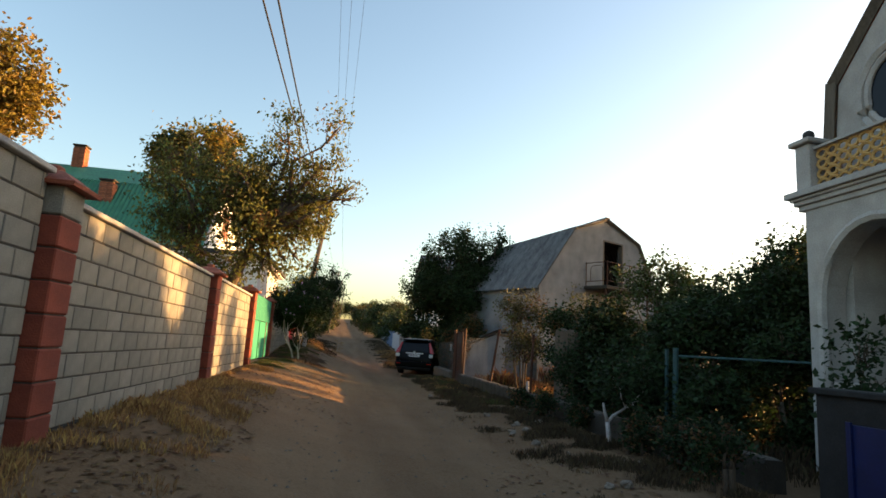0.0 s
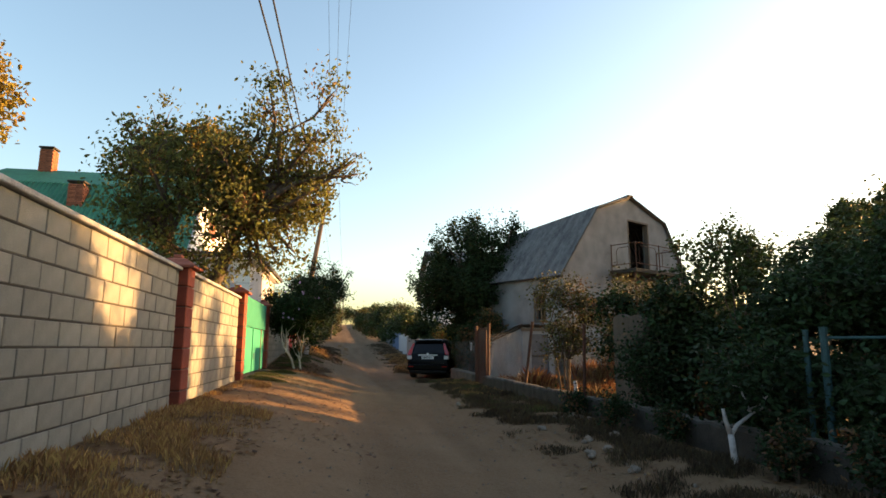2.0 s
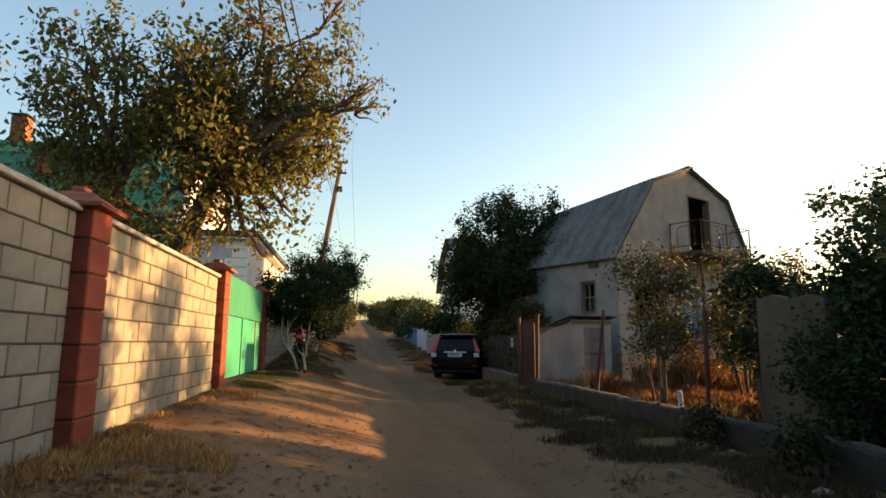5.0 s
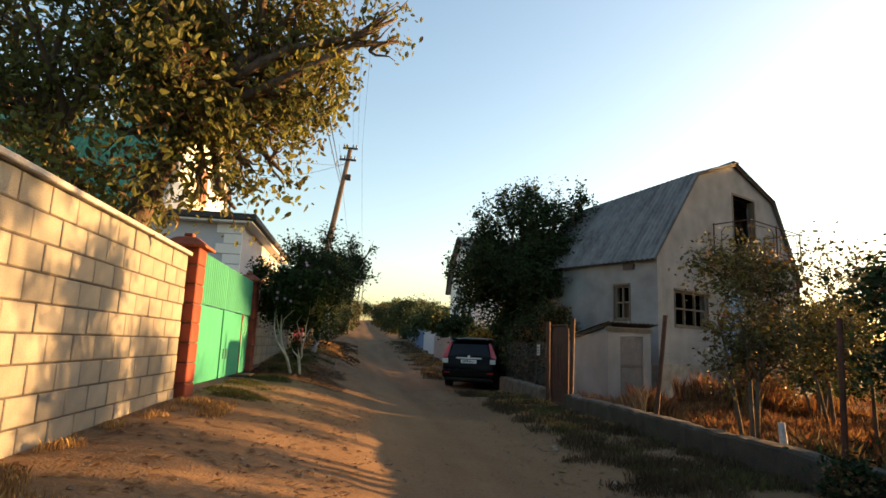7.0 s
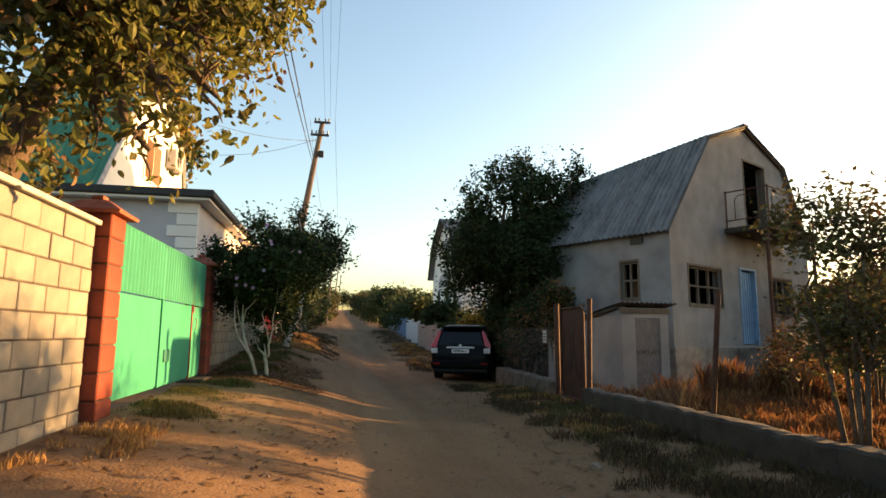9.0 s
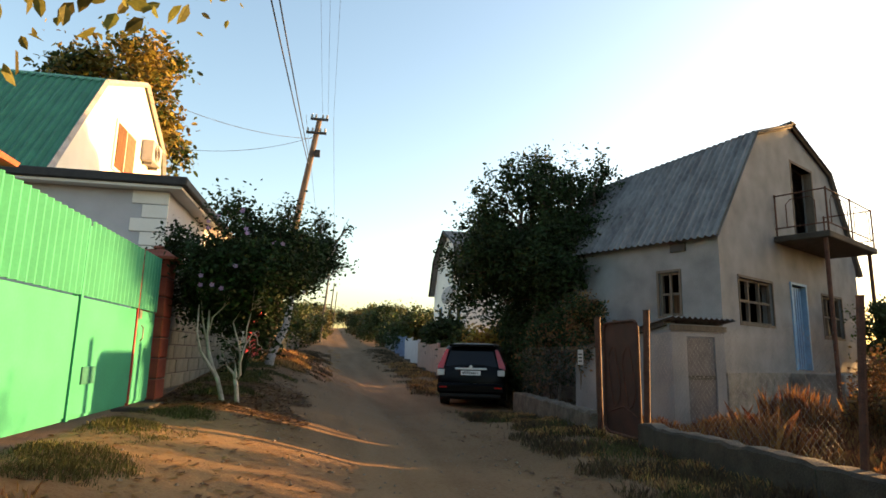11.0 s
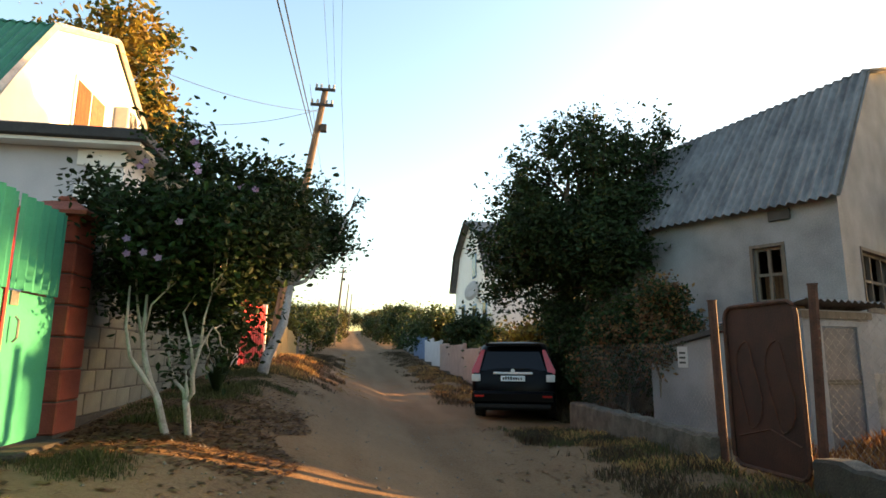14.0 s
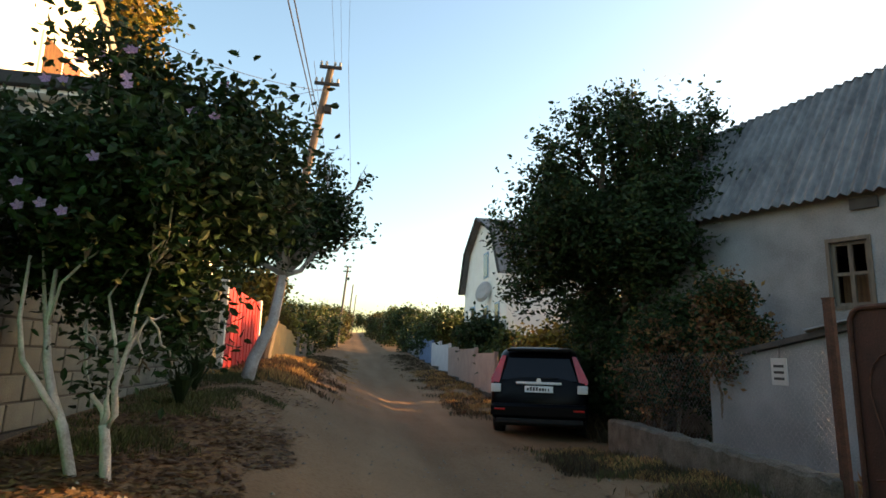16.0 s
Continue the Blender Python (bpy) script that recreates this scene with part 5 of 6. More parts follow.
bush(9.6, 18.6, 1.2, 2.4, 3000, 0.08, M_LEAF, "thin garden bush in dry grass", 38)
bush(11.9, 12.8, 1.9, 5.0, 7000, 0.1, M_LEAF, "tall leafy garden tree beside the villa", 28, name="tree")
bush(6.3, 10.8, 1.2, 2.6, 10000, 0.085, M_LEAF_DARK, "dark leafy garden bush by the fence", 25, second=(M_LEAF_OLIVE, 1500))
bush(6.5, 8.6, 1.15, 2.6, 11000, 0.085, M_LEAF_DARK, "dark leafy garden bush behind teal posts", 26)
# added out of sight behind the villa so its shade falls on the wall
bush(9.6, 7.5, 1.9, 4.6, 12000, 0.1, M_LEAF_DARK, "unseen tall tree added behind the villa to shade the block wall", 41, name="tree")
bush(8.6, 9.2, 1.6, 3.6, 19000, 0.085, M_LEAF_DARK, "dark leafy garden bush beside the villa", 29)
bush(5.7, 12.6, 0.9, 2.3, 5000, 0.08, M_LEAF_DARK, "low dark garden bush over the kerb wall", 30, second=(M_LEAF_BROWN, 900))
bush(7.9, 7.5, 1.3, 3.4, 13000, 0.085, M_LEAF_DARK, "dark leafy shrub beside the villa wall", 36)
bush(5.7, 7.1, 0.6, 1.3, 3200, 0.08, M_LEAF_DARK, "low dark shrub by the villa corner", 33)
bush(6.1, 24.7, 0.9, 2.9, 7000, 0.075, M_LEAF_BROWN, "dry brown bush against the house wall", 27, second=(M_LEAF_DARK, 7000))
bush(5.9, 26.5, 1.0, 3.3, 12000, 0.075, M_LEAF_DARK, "dense dark undergrowth below the ash tree", 37)
bush(5.7, 25.6, 0.8, 2.3, 4000, 0.075, M_LEAF_BROWN, "dry brown bush behind the kerb wall", 34, second=(M_LEAF_DARK, 7000))
bush(5.75, 4.75, 0.5, 1.8, 1600, 0.075, M_LEAF_DARK, "rose bush over the parapet of the villa", 35)
tree((4.55, 7.95, 0.25), [[(4.55, 7.95, 0.1, 0.042), (4.52, 7.96, 0.36, 0.036), (4.49, 7.95, 0.60, 0.032)], [(4.49, 7.95, 0.58, 0.026), (4.58, 7.97, 0.68, 0.022), (4.80, 8.0, 0.80, 0.016)], [(4.49, 7.95, 0.58, 0.028), (4.45, 7.97, 0.75, 0.022), (4.42, 7.95, 0.86, 0.017)]],
     [(5.2, 8.1, 1.15, 0.45, 0.5, 0.35), (4.7, 8.2, 1.25, 0.3, 0.35, 0.25), (5.4, 8.5, 1.15, 0.4, 0.4, 0.4)], 3200, 0.075, M_LEAF_DARK, M_BARK, "young fruit tree with a white-limed forked trunk", seed=31, limed=1.0)
# beyond the car
for k, (x, y, s, h, lf) in enumerate(((6.7, 33.6, 1.1, 2.4, M_LEAF_YELLOW), (9.0, 33.8, 1.5, 3.2, M_LEAF), (6.3, 37.2, 1.3, 1.9, M_LEAF), (6.1, 40.0, 1.5, 2.6, M_LEAF_DARK), (6.1, 49.8, 2.0, 3.4, M_LEAF), (6.2, 53.0, 2.2, 3.6, M_LEAF_DARK), (6.4, 56.5, 2.4, 3.8, M_LEAF), (6.5, 60.5, 2.5, 3.9, M_LEAF_DARK), (6.6, 65, 2.6, 4.0, M_LEAF), (6.3, 70, 2.7, 4.2, M_LEAF_DARK), (6.0, 76, 2.8, 4.2, M_LEAF), (5.8, 83, 2.9, 4.3, M_LEAF_OLIVE), (5.6, 91, 3.0, 4.4, M_LEAF), (5.4, 100, 3.2, 4.4, M_LEAF_OLIVE), (5.2, 111, 3.4, 4.6, M_LEAF),
                                          (-3.2, 38.0, 1.5, 3.4, M_LEAF_YELLOW), (-3.0, 42.0, 1.6, 3.2, M_LEAF_YELLOW), (-3.0, 46, 1.8, 3.4, M_LEAF), (-2.4, 52, 2.0, 3.4, M_LEAF), (-2.2, 58, 2.2, 3.5, M_LEAF_OLIVE), (-2.0, 64, 2.3, 3.6, M_LEAF), (-1.8, 71, 2.5, 3.8, M_LEAF_OLIVE), (-1.6, 79, 2.6, 4.0, M_LEAF), (-1.4, 88, 2.8, 4.0, M_LEAF_OLIVE), (-1.4, 98, 3.0, 4.2, M_LEAF), (-1.4, 109, 3.0, 4.2, M_LEAF))):
    bush(x, y, s, h, 6500, 0.13 + 0.001 * y, lf, "leafy roadside bush along the lane", 40 + k, clump=0.22, low=y > 45)
for k in range(22):
    rng = random.Random(70 + k)
    x = 2.2 + (-1 if k % 2 else 1) * (2.5 + 1.6 * (k // 2) + rng.uniform(0, 1.5))
    bush(x, rng.uniform(112, 150), rng.uniform(2.2, 3.6), rng.uniform(3.2, 5.5), 3000, 0.3, rng.choice((M_LEAF, M_LEAF_OLIVE)), "distant leafy tree along the lane", 90 + k, name="tree", clump=0.5)
for k, x in enumerate((-4.0, -0.5, 2.4, 5.5, 8.5)):
    bush(x, 158 + 1.5 * (k % 2), 2.6, 3.6 + 0.5 * (k % 3), 2600, 0.3, M_LEAF_OLIVE if k % 2 else M_LEAF, "distant leafy tree where the lane bends away", 140 + k, name="tree", clump=0.45)
bush(7.6, 32.2, 1.3, 3.2, 8000, 0.085, M_LEAF_DARK, "dense dark bush behind the parked car", 151)
bush(6.7, 30.4, 1.2, 3.2, 9000, 0.085, M_LEAF_DARK, "dense dark bush beside the parked car", 150)

# out-of-view trees, added only to keep the low sun off the grey gable
for k, (x, y) in enumerate(((28.8, 27.9), (28.4, 29.4), (29.2, 30.9))):
    bush(x, y, 2.2, 10.6, 22000, 0.2, M_LEAF, "unseen tall tree added to shade the grey house gable", 160 + k, name="tree", clump=0.25)

bush(15.0, 24.5, 1.35, 4.4, 15000, 0.1, M_LEAF, "leafy garden tree beside the porch of the grey house", 165, name="tree", low=True)
bush(16.6, 25.4, 1.4, 4.4, 14000, 0.1, M_LEAF_DARK, "leafy garden tree beside the porch of the grey house", 166, name="tree", low=True)

bush(6.9, 6.95, 0.95, 2.3, 9000, 0.075, M_LEAF_DARK, "dense dark shrub between the villa and the fence", 167, low=True)
# unseen behind the villa, added to close the gap where sun leaks through
bush(8.3, 6.6, 1.0, 2.6, 9000, 0.08, M_LEAF_DARK, "dense shrub added unseen behind the villa against leaking sun", 168, low=True)

# low undergrowth: under the garden trees, and round the parked car
for k, (x, y, s, h, n) in enumerate(((6.2, 7.7, 0.85, 1.5, 5000), (7.4, 9.3, 1.0, 1.6, 5500), (5.9, 9.6, 0.75, 1.3, 4500), (7.0, 10.9, 0.95, 1.6, 5500), (5.75, 11.3, 0.7, 1.25, 4200), (8.6, 12.6, 1.1, 1.6, 5500), (6.7, 13.2, 0.7, 1.3, 4000), (9.9, 10.7, 1.4, 3.0, 15000))):
    bush(x, y, s, h, n, 0.075, M_LEAF_DARK, "low dark green shrub in the garden undergrowth", 200 + k, low=True, second=(M_LEAF_BROWN, 350))
for k, (x, y, s, h, n) in enumerate(((5.95, 28.4, 0.7, 2.3, 6500), (6.2, 29.4, 0.8, 1.5, 6000), (6.1, 31.5, 0.8, 1.5, 6000), (6.3, 33.0, 0.8, 1.6, 5000), (5.75, 27.3, 0.55, 2.6, 6000), (6.9, 26.0, 0.8, 3.4, 7000))):
    bush(x, y, s, h, n, 0.08, M_LEAF_DARK, "low dense dark shrub beside the parked car", 220 + k, low=True)
for k, (x, y, s, h) in enumerate(((4.55, 6.2, 0.4, 0.6), (4.6, 9.4, 0.32, 0.5), (4.55, 10.6, 0.35, 0.5), (4.5, 12.3, 0.32, 0.45), (4.45, 5.2, 0.38, 0.75), (4.6, 7.3, 0.35, 0.55))):
    bush(x, y, s, h, 1500, 0.05, M_LEAF_DARK, "low dark weedy shrub at the kerb wall foot", 240 + k, second=(M_LEAF_BROWN, 300), clump=0.07)
# two dense trees hidden by the bushes, added to block sun from wall_2
bush(10.9, 9.9, 1.3, 4.0, 15000, 0.1, M_LEAF_DARK, "dense tree added unseen in the garden to shade wall_2", 261, name="tree", low=True)
bush(11.3, 11.4, 1.3, 3.9, 13000, 0.1, M_LEAF_DARK, "dense tree added unseen in the garden to shade wall_2", 262, name="tree", low=True)
# another unseen sun blocker added behind the villa
bush(9.0, 6.9, 1.1, 3.9, 9000, 0.09, M_LEAF_DARK, "unseen tall shrub added behind the villa to block sun", 251)
bush(5.3, 10.9, 0.62, 2.0, 6000, 0.06, M_LEAF_DARK, "narrow dark evergreen shrub beside the concrete panel", 252, low=True)
bush(9.2, 19.8, 0.95, 1.55, 5000, 0.06, M_LEAF_BROWN, "dry rust-brown bush in the garden grass", 253, second=(M_LEAF_OLIVE, 900), low=True)


# ---- far left: sunlit wall, then fences ----
def lit_wall():
    w = thing("wall_7", "ochre rendered garden wall in the last sun", "wall", kind="structure")
    for k in range(4):
        y = 34.4 + 2.2 * k
        g = ground(-1.75, y)
        part("panel", boxed(-1.9, -1.72, y, y + 2.15, g - 0.3, g + 1.25 - 0.05 * k, bevel=0.01), M_YELLOWWALL, w)
    return w


lit_wall()


def board_fence():
    f = thing("fence", "old grey-brown board fence along the bushes", "fence")
    for k in range(60):
        y = 43.4 + 0.42 * k
        g = ground(-1.8, y)
        part("board", boxed(-1.82, -1.79, y, y + 0.36, g - 0.05, g + 1.3 + 0.06 * math.sin(k * 1.7)), M_WOOD, f)
    return f


board_fence()


# ---- villa forecourt: parapet and blue gate ----
def villa_gate():
    p = thing("parapet", "rendered parapet wall of the villa forecourt, shade put into its colour", "wall", pose(4.8, 0, 0))
    part("wall_body", boxed(0, 0.25, -4.0, 4.33, -0.1, 1.32), M_SHADEWALL, p)
    part("return_wall", boxed(0.251, 1.5, 4.05, 4.33, -0.1, 1.32), M_SHADEWALL, p)
    part("coping", boxed(-0.05, 0.3, -4.0, 4.38, 1.322, 1.38, bevel=0.01), M_SHADEWALL, p)
    g = thing("gate", "dark blue sheet-metal gate of the villa", "gate", pose(4.75, 2.2, 0.15))
    part("gate_leaf", boxed(0, 0.03, 0, 1.75, 0.02, 0.95, bevel=0.004), M_BLUEGATE, g)
    for y in (0.0, 0.85, 1.70):
        part("gate_bar", boxed(-0.02, -0.001, y, y + 0.05, 0.02, 0.97), M_BLUEGATE, g)
    return p


# parapet render: the shadow lying on it is put into the near-black base
M_SHADEWALL = mat("shaded_render", (0.026, 0.025, 0.025), (0.014, 0.013, 0.013), 0.9, 4, 50, 0.2)
M_BLUEGATE = mat("blue_sheet", (0.004, 0.012, 0.075), (0.003, 0.009, 0.05), 0.5, 4, 40, 0.05)
villa_gate()


def teal_rail(a, b, label):
    return tagged(part("fence_rail", tubed([a, b], 0.016, 6), M_TEAL), label, "fence", "teal fence rails")


teal_rail((5.3, 7.45, 1.62), (6.4, 6.1, 1.62), "teal-painted steel top rail of fence")


def chain_link(name, a, b, z0, z1, label):
    """Crossed thin wires between two points."""
    a, b = Vector(a), Vector(b)
    d = b - a
    ln = d.length
    d.normalize()
    h = z1 - z0
    bm = bmesh.new()
    n = int((ln + h) / 0.085)
    for s in (1, -1):
        for k in range(n):
            u0 = k * 0.085 - h
            lo, hi = max(0.0, u0), min(ln, u0 + h)
            if hi - lo < 0.05:
                continue
            q0, q1 = (lo - u0), (hi - u0)
            za, zb = (z0 + q0, z0 + q1) if s > 0 else (z1 - q0, z1 - q1)
            p0, p1 = a + d * lo, a + d * hi
            tube(bm, [(p0.x, p0.y, za), (p1.x, p1.y, zb)], 0.0011, 3, cap=False)
    ob = part(name, bm, M_METAL)
    return tagged(ob, label, "fence")


chain_link("chain_link_fence", (4.80, 16.4, 0), (4.79, 19.55, 0), 0.62, 1.9, "rusting chain-link mesh between steel posts")
chain_link("chain_link_fence", (4.78, 21.15, 0), (4.95, 25.6, 0), 0.62, 1.75, "rusting chain-link mesh beside the garden gate")


# ---- grass, weeds, litter and stones ----
def blades(region, count, high, width, seed, material, label, name, patchy=0.0, lean=0.5, foot=0):
    """Grass blades over a rectangle x0, x1, y0, y1; patchy leaves bare spots."""
    rng = random.Random(seed)
    vs, fs = [], []
    x0, x1, y0, y1 = region
    made = 0
    tries = 0
    while made < count and tries < count * 6:
        tries += 1
        x, y = rng.uniform(x0, x1), rng.uniform(y0, y1)
        edge = (min(x - x0, x1 - x) if not foot else (x1 - x) * 0.55 if foot < 0 else (x - x0) * 0.55) / (x1 - x0)
        thick = noise.noise((x * 1.3, y * 1.3, seed)) + 0.35 * noise.noise((x * 4, y * 4, seed)) + min(0.4, edge * 2) - 0.2
        if thick < patchy + rng.uniform(-0.05, 0.3):
            continue
        z = ground(x, y) - 0.01
        h = high * rng.uniform(0.35, 1.1) * (0.6 + 0.8 * max(0, thick))
        a, q = rng.uniform(0, 6.283), rng.uniform(0, lean)
        dx, dy = math.cos(a), math.sin(a)
        w = width * rng.uniform(0.6, 1.3)
        n = len(vs)
        vs += [(x - dy * w, y + dx * w, z), (x + dy * w, y - dx * w, z), (x + dx * h * q * 0.35 + dy * w * 0.6, y + dy * h * q * 0.35 - dx * w * 0.6, z + h * 0.6), (x + dx * h * q, y + dy * h * q, z + h * (1 - 0.3 * q))]
        fs += [(n, n + 1, n + 2), (n, n + 2, n + 3)]
        made += 1
    me = bpy.data.meshes.new(name)
    me.from_pydata(vs, [], fs)
    me.materials.append(material)
    return tagged(new(name, me), label, "grass", kind="stuff")


blades((-1.8, -0.55, -1.0, 11.0), 15000, 0.14, 0.0035, 1, M_DRY, "dry straw-coloured grass along the block wall", "dry_grass", -0.05, foot=-1)
blades((-1.8, -0.9, 9.0, 15.6), 3500, 0.10, 0.004, 2, M_DRY, "thin dry grass at the wall foot", "dry_grass", 0.25)
blades((-1.75, -0.75, 15.8, 19.4), 9000, 0.07, 0.003, 3, M_GRASS, "low green grass in front of the green gate", "green_grass", 0.0, foot=-1)
blades((-1.75, -0.2, 20.6, 27.5), 15000, 0.09, 0.004, 4, M_GRASS, "low green grass under the limed trees", "green_grass", 0.0, foot=-1)
blades((-1.7, -0.1, 26.0, 42.0), 8000, 0.18, 0.005, 5, M_DRY, "dry grass verge along the far walls", "dry_grass", 0.05)
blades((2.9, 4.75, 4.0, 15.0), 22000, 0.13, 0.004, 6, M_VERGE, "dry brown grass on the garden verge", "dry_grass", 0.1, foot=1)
blades((3.4, 4.7, 13.0, 26.0), 7000, 0.15, 0.004, 7, M_GRASS, "dusty green weeds along the kerb wall", "weeds", 0.0, foot=1)
blades((3.6, 4.75, 17.0, 26.0), 9000, 0.15, 0.0035, 16, M_DRY, "dry straw grass below the pale kerb wall", "dry_grass", 0.0, foot=1)
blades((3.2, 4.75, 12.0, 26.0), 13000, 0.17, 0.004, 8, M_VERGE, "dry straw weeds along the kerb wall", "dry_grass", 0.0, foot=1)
blades((5.15, 7.6, 26.3, 34.0), 14000, 0.5, 0.007, 15, M_VERGE, "rank weeds beside the parked car, coloured as in shade", "weeds", -0.4)
blades((4.9, 12.5, 14.5, 22.3), 34000, 0.30, 0.006, 9, M_RUSTGRASS, "tall rust-coloured dry grass in the garden", "dry_grass", -0.15)
blades((5.2, 6.5, 18.3, 19.5), 1000, 0.62, 0.004, 17, M_RUSTGRASS, "tall rust-coloured weeds behind the kerb wall", "dry_grass", -0.1)
blades((12.0, 34.0, 8.0, 34.0), 16000, 0.5, 0.014, 18, M_RUSTGRASS, "tall dry grass of the open plot", "dry_grass", -0.4)
blades((8.2, 10.4, 18.8, 21.8), 5200, 0.82, 0.0036, 10, M_RUSTGRASS, "tall rust-coloured dry weeds by the porch", "dry_grass", 0.0, lean=0.3)
blades((5.0, 12.0, 5.5, 15.0), 16000, 0.40, 0.007, 11, M_VERGE, "rank grass under the garden trees, coloured as in shade", "weeds", -0.3)
blades((3.4, 5.0, 31.0, 45.0), 6000, 0.16, 0.006, 12, M_DRY, "dry grass at the pink fence foot", "dry_grass", 0.05)
blades((0.2, 1.2, 28.0, 60.0), 2500, 0.06, 0.006, 13, M_DRY, "sparse dry grass tufts beside the track", "dry_grass", 0.3)


def fallen_leaves(region, count, seed, label, foot=-1):
    rng = np.random.default_rng(seed)
    x0, x1, y0, y1 = region
    vs, fs = [], []
    for _ in range(count):
        u, y = rng.random() ** 1.5, y0 + (y1 - y0) * rng.random() + rng.normal() * 0.25
        far = (x1 - x0) * (1.0 + 0.35 * noise.noise((0.3, y * 0.8, seed))) * u * 1.15
        x = x0 + far if foot < 0 else x1 - far
        z = ground(x, y) + 0.008
        a, s = rng.random() * 6.28, 0.022 + 0.03 * rng.random()
        c, d = math.cos(a) * s, math.sin(a) * s
        n = len(vs)
        vs += [(x - c, y - d, z), (x + d * 0.5, y - c * 0.5, z + 0.012 * rng.random()), (x + c, y + d, z + 0.018 * rng.random()), (x - d * 0.5, y + c * 0.5, z + 0.004)]
        fs += [(n, n + 1, n + 2), (n, n + 2, n + 3)]
    me = bpy.data.meshes.new("fallen_leaves")
    me.from_pydata(vs, [], fs)
    me.materials.append(M_LEAF_BROWN)
    return tagged(new("fallen_leaves", me), label, "leaf litter", kind="stuff")


blades((-1.7, 0.55, 27.0, 52.0), 12000, 0.15, 0.006, 19, M_VERGE, "brown weeds along the far verge", "weeds", 0.0, foot=-1)
blades((2.9, 4.9, 30.0, 60.0), 9000, 0.16, 0.007, 20, M_VERGE, "brown weeds along the far fence", "weeds", 0.0, foot=1)
fallen_leaves((-1.75, -0.2, 19.6, 22.6), 7000, 1, "brown fallen leaves under the limed trees")
fallen_leaves((-1.8, -0.6, -0.5, 10.0), 2600, 6, "dry brown leaves in the straw by the wall")
fallen_leaves((-1.8, 0.4, 9.0, 19.0), 1500, 2, "scattered brown leaves by the wall")
fallen_leaves((-1.8, -0.3, 22.0, 34.0), 5500, 3, "brown leaf litter along the verge")
fallen_leaves((2.8, 4.7, 5.0, 26.0), 2200, 4, "brown leaf litter on the garden verge", foot=1)


def stone_mesh(seed):
    rng = random.Random(seed)
    bm = bmesh.new()
    bmesh.ops.create_icosphere(bm, subdivisions=2, radius=1.0)
    for v in bm.verts:
        v.co *= 0.8 + 0.4 * noise.noise(v.co * 1.3 + Vector((seed * 7.1, 0, 0)))
        v.co.z *= 0.6
    return mesh_of(bm, "stone", M_STONE)


STONES = [stone_mesh(k) for k in range(4)]


def stone(x, y, r, turn, k):
    ob = new("stone", STONES[k % 4])
    ob.matrix_basis = pose(x, y, ground(x, y) + r * 0.28, 0, 0, turn) @ Matrix.Diagonal((r, r * 0.8, r, 1))
    return tagged(ob, "rough grey-brown field stone on the verge", "stone", "loose stones")


for k in range(26):
    rs = random.Random(400 + k)
    stone(rs.uniform(3.0, 4.5), rs.uniform(5.5, 16), rs.uniform(0.03, 0.11), rs.uniform(0, 360), k)


for x, y, r in ((4.42, 12.2, 0.13), (4.5, 12.4, 0.12), (4.55, 12.15, 0.08), (4.68, 12.55, 0.15), (4.6, 11.9, 0.07)):
    stone(x, y, r, 70 * x * y, int(x * 30))


def gravel(region, count, seed, label):
    rng = np.random.default_rng(seed)
    x0, x1, y0, y1 = region
    vs, fs = [], []
    for _ in range(count):
        x, y = x0 + (x1 - x0) * rng.random(), y0 + (y1 - y0) * rng.random()
        r = 0.006 + 0.018 * rng.random() ** 3
        z = ground(x, y) + r * 0.3
        n = len(vs)
        vs += [(x - r, y, z), (x, y - r * 0.8, z), (x + r, y, z), (x, y + r * 0.9, z), (x, y, z + r * 0.8)]
        fs += [(n, n + 1, n + 4), (n + 1, n + 2, n + 4), (n + 2, n + 3, n + 4), (n + 3, n, n + 4)]
    me = bpy.data.meshes.new("gravel")
    me.from_pydata(vs, [], fs)
    me.materials.append(M_STONE)
    return tagged(new("gravel", me), label, "gravel", kind="stuff")


gravel((-1.2, 3.6, 0.5, 26.0), 2600, 1, "loose small stones on the earth lane")


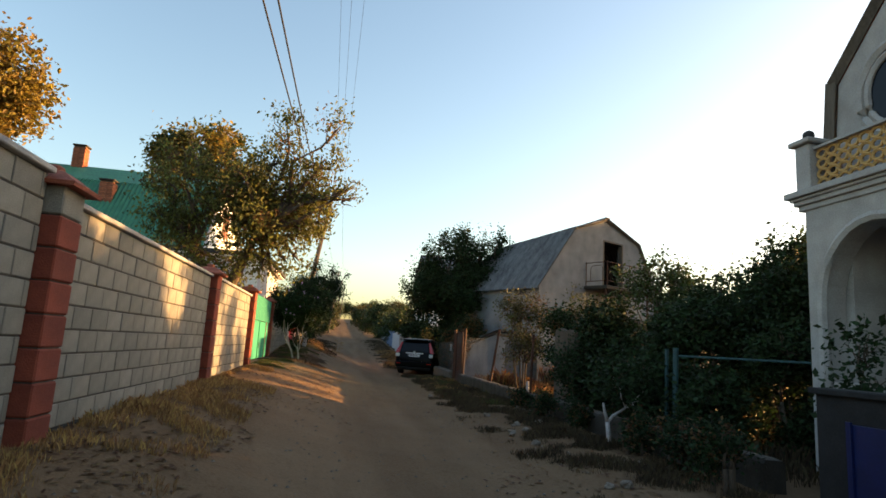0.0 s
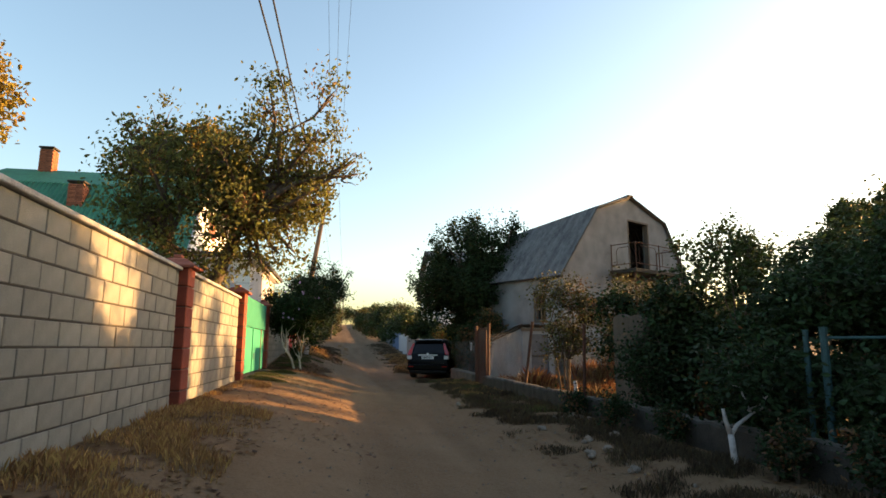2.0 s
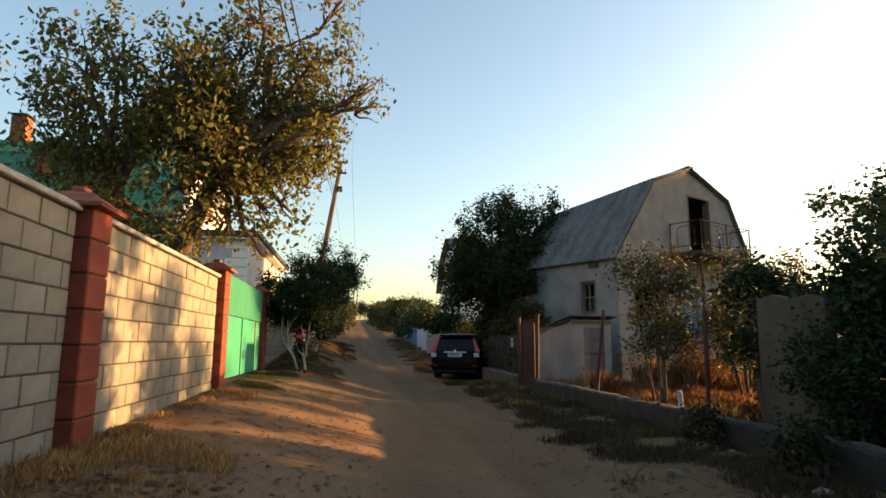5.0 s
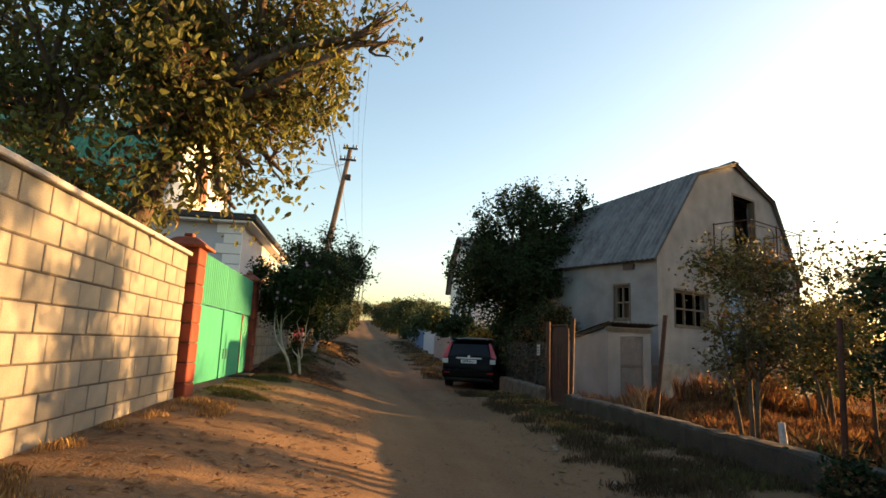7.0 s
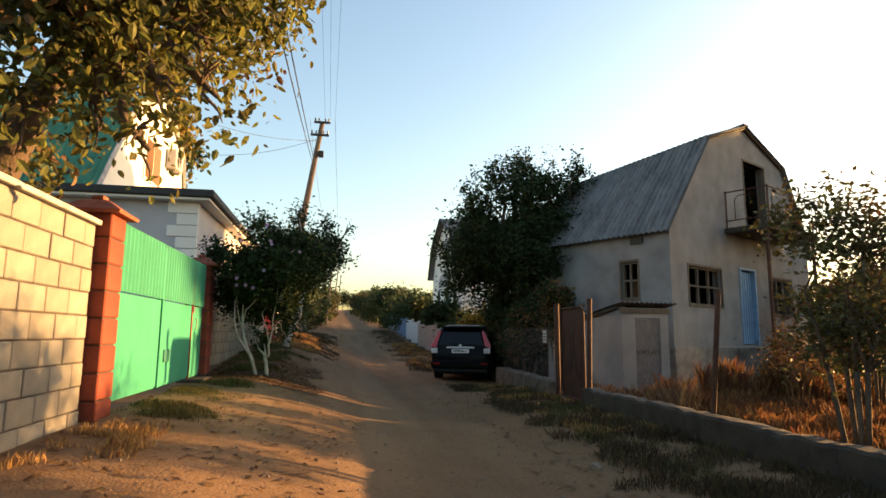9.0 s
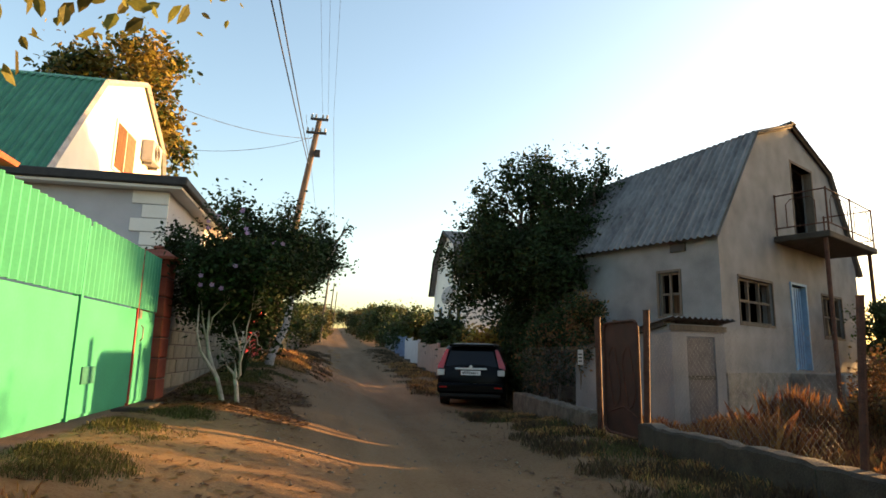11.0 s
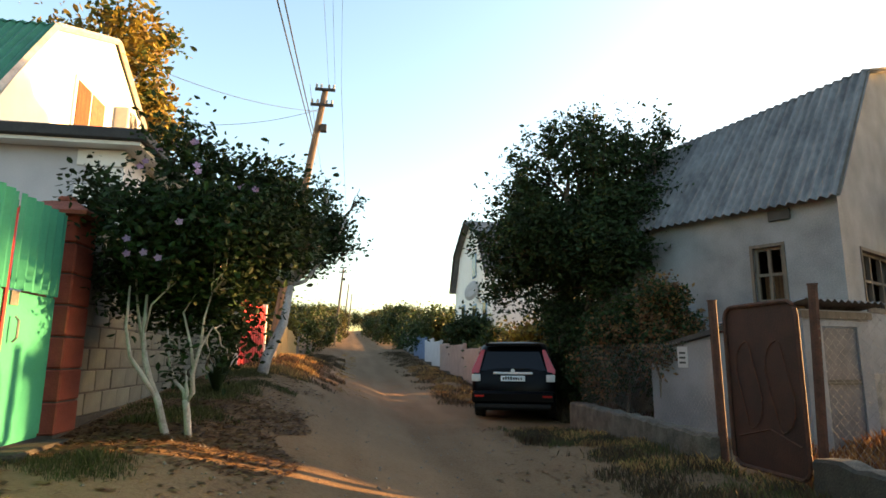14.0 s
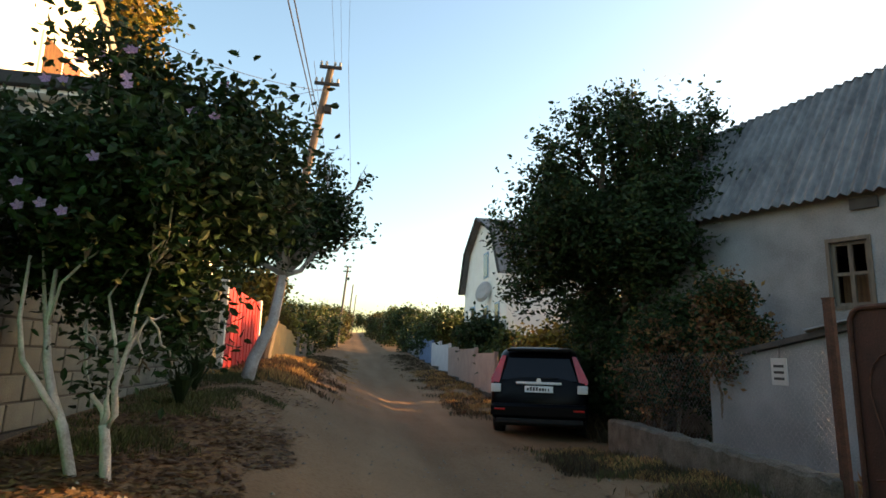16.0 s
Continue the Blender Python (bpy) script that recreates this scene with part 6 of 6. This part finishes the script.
# ---- flowers on the hibiscus ----
def flowers():
    rng = random.Random(3)
    bm = bmesh.new()
    for _ in range(18):
        a, b = rng.uniform(0, 6.28), rng.uniform(-0.6, 1.3)
        c = Vector((-0.8 + 0.8 * math.cos(a) * math.cos(b), 20.35 - 0.68 * abs(math.sin(a)) * math.cos(b), 2.72 + 0.78 * math.sin(b)))
        for k in range(5):
            q = 2 * math.pi * k / 5
            n = Vector((0.2, -1, 0.25)).normalized()
            u = n.cross(Vector((0, 0, 1))).normalized()
            w = n.cross(u)
            tip = c + (u * math.cos(q) + w * math.sin(q)) * 0.036 + n * 0.01
            s = (u * math.cos(q + 0.6) + w * math.sin(q + 0.6)) * 0.025
            s2 = (u * math.cos(q - 0.6) + w * math.sin(q - 0.6)) * 0.025
            bm.faces.new([bm.verts.new(p) for p in (c, c + s, tip, c + s2)])
    ob = part("flowers", bm, M_PETAL)
    return tagged(ob, "lilac hibiscus flowers among dark leaves", "flower", kind="stuff")


flowers()


def spiky_plant(x, y, h, n, seed, label):
    rng = random.Random(seed)
    z = ground(x, y)
    plant = thing("yucca", label, "plant", pose(x, y, z), "spiky plants")
    for k in range(n):
        a = 2 * math.pi * k / n + rng.uniform(-0.2, 0.2)
        out = rng.uniform(0.25, 0.75) * h
        d, s = Vector((math.cos(a), math.sin(a), 0)), Vector((-math.sin(a), math.cos(a), 0)) * 0.025
        p0, p1, p2 = Vector((0, 0, 0)), Vector((0, 0, h * 0.6)) + d * out * 0.5, Vector((0, 0, h * rng.uniform(0.6, 1))) + d * out
        bm = bmesh.new()
        vs = [bm.verts.new(q) for q in (p0 - s, p0 + s, p1 + s, p1 - s, p2)]
        bm.faces.new(vs[:4])
        bm.faces.new((vs[3], vs[2], vs[4]))
        part("leaf", bm, M_LEAF_DARK, plant)
    return plant


spiky_plant(-1.3, 24.3, 0.6, 22, 1, "spiky dark green yucca by the block wall")
spiky_plant(-1.1, 22.9, 0.45, 18, 2, "spiky green iris clump by the block wall")
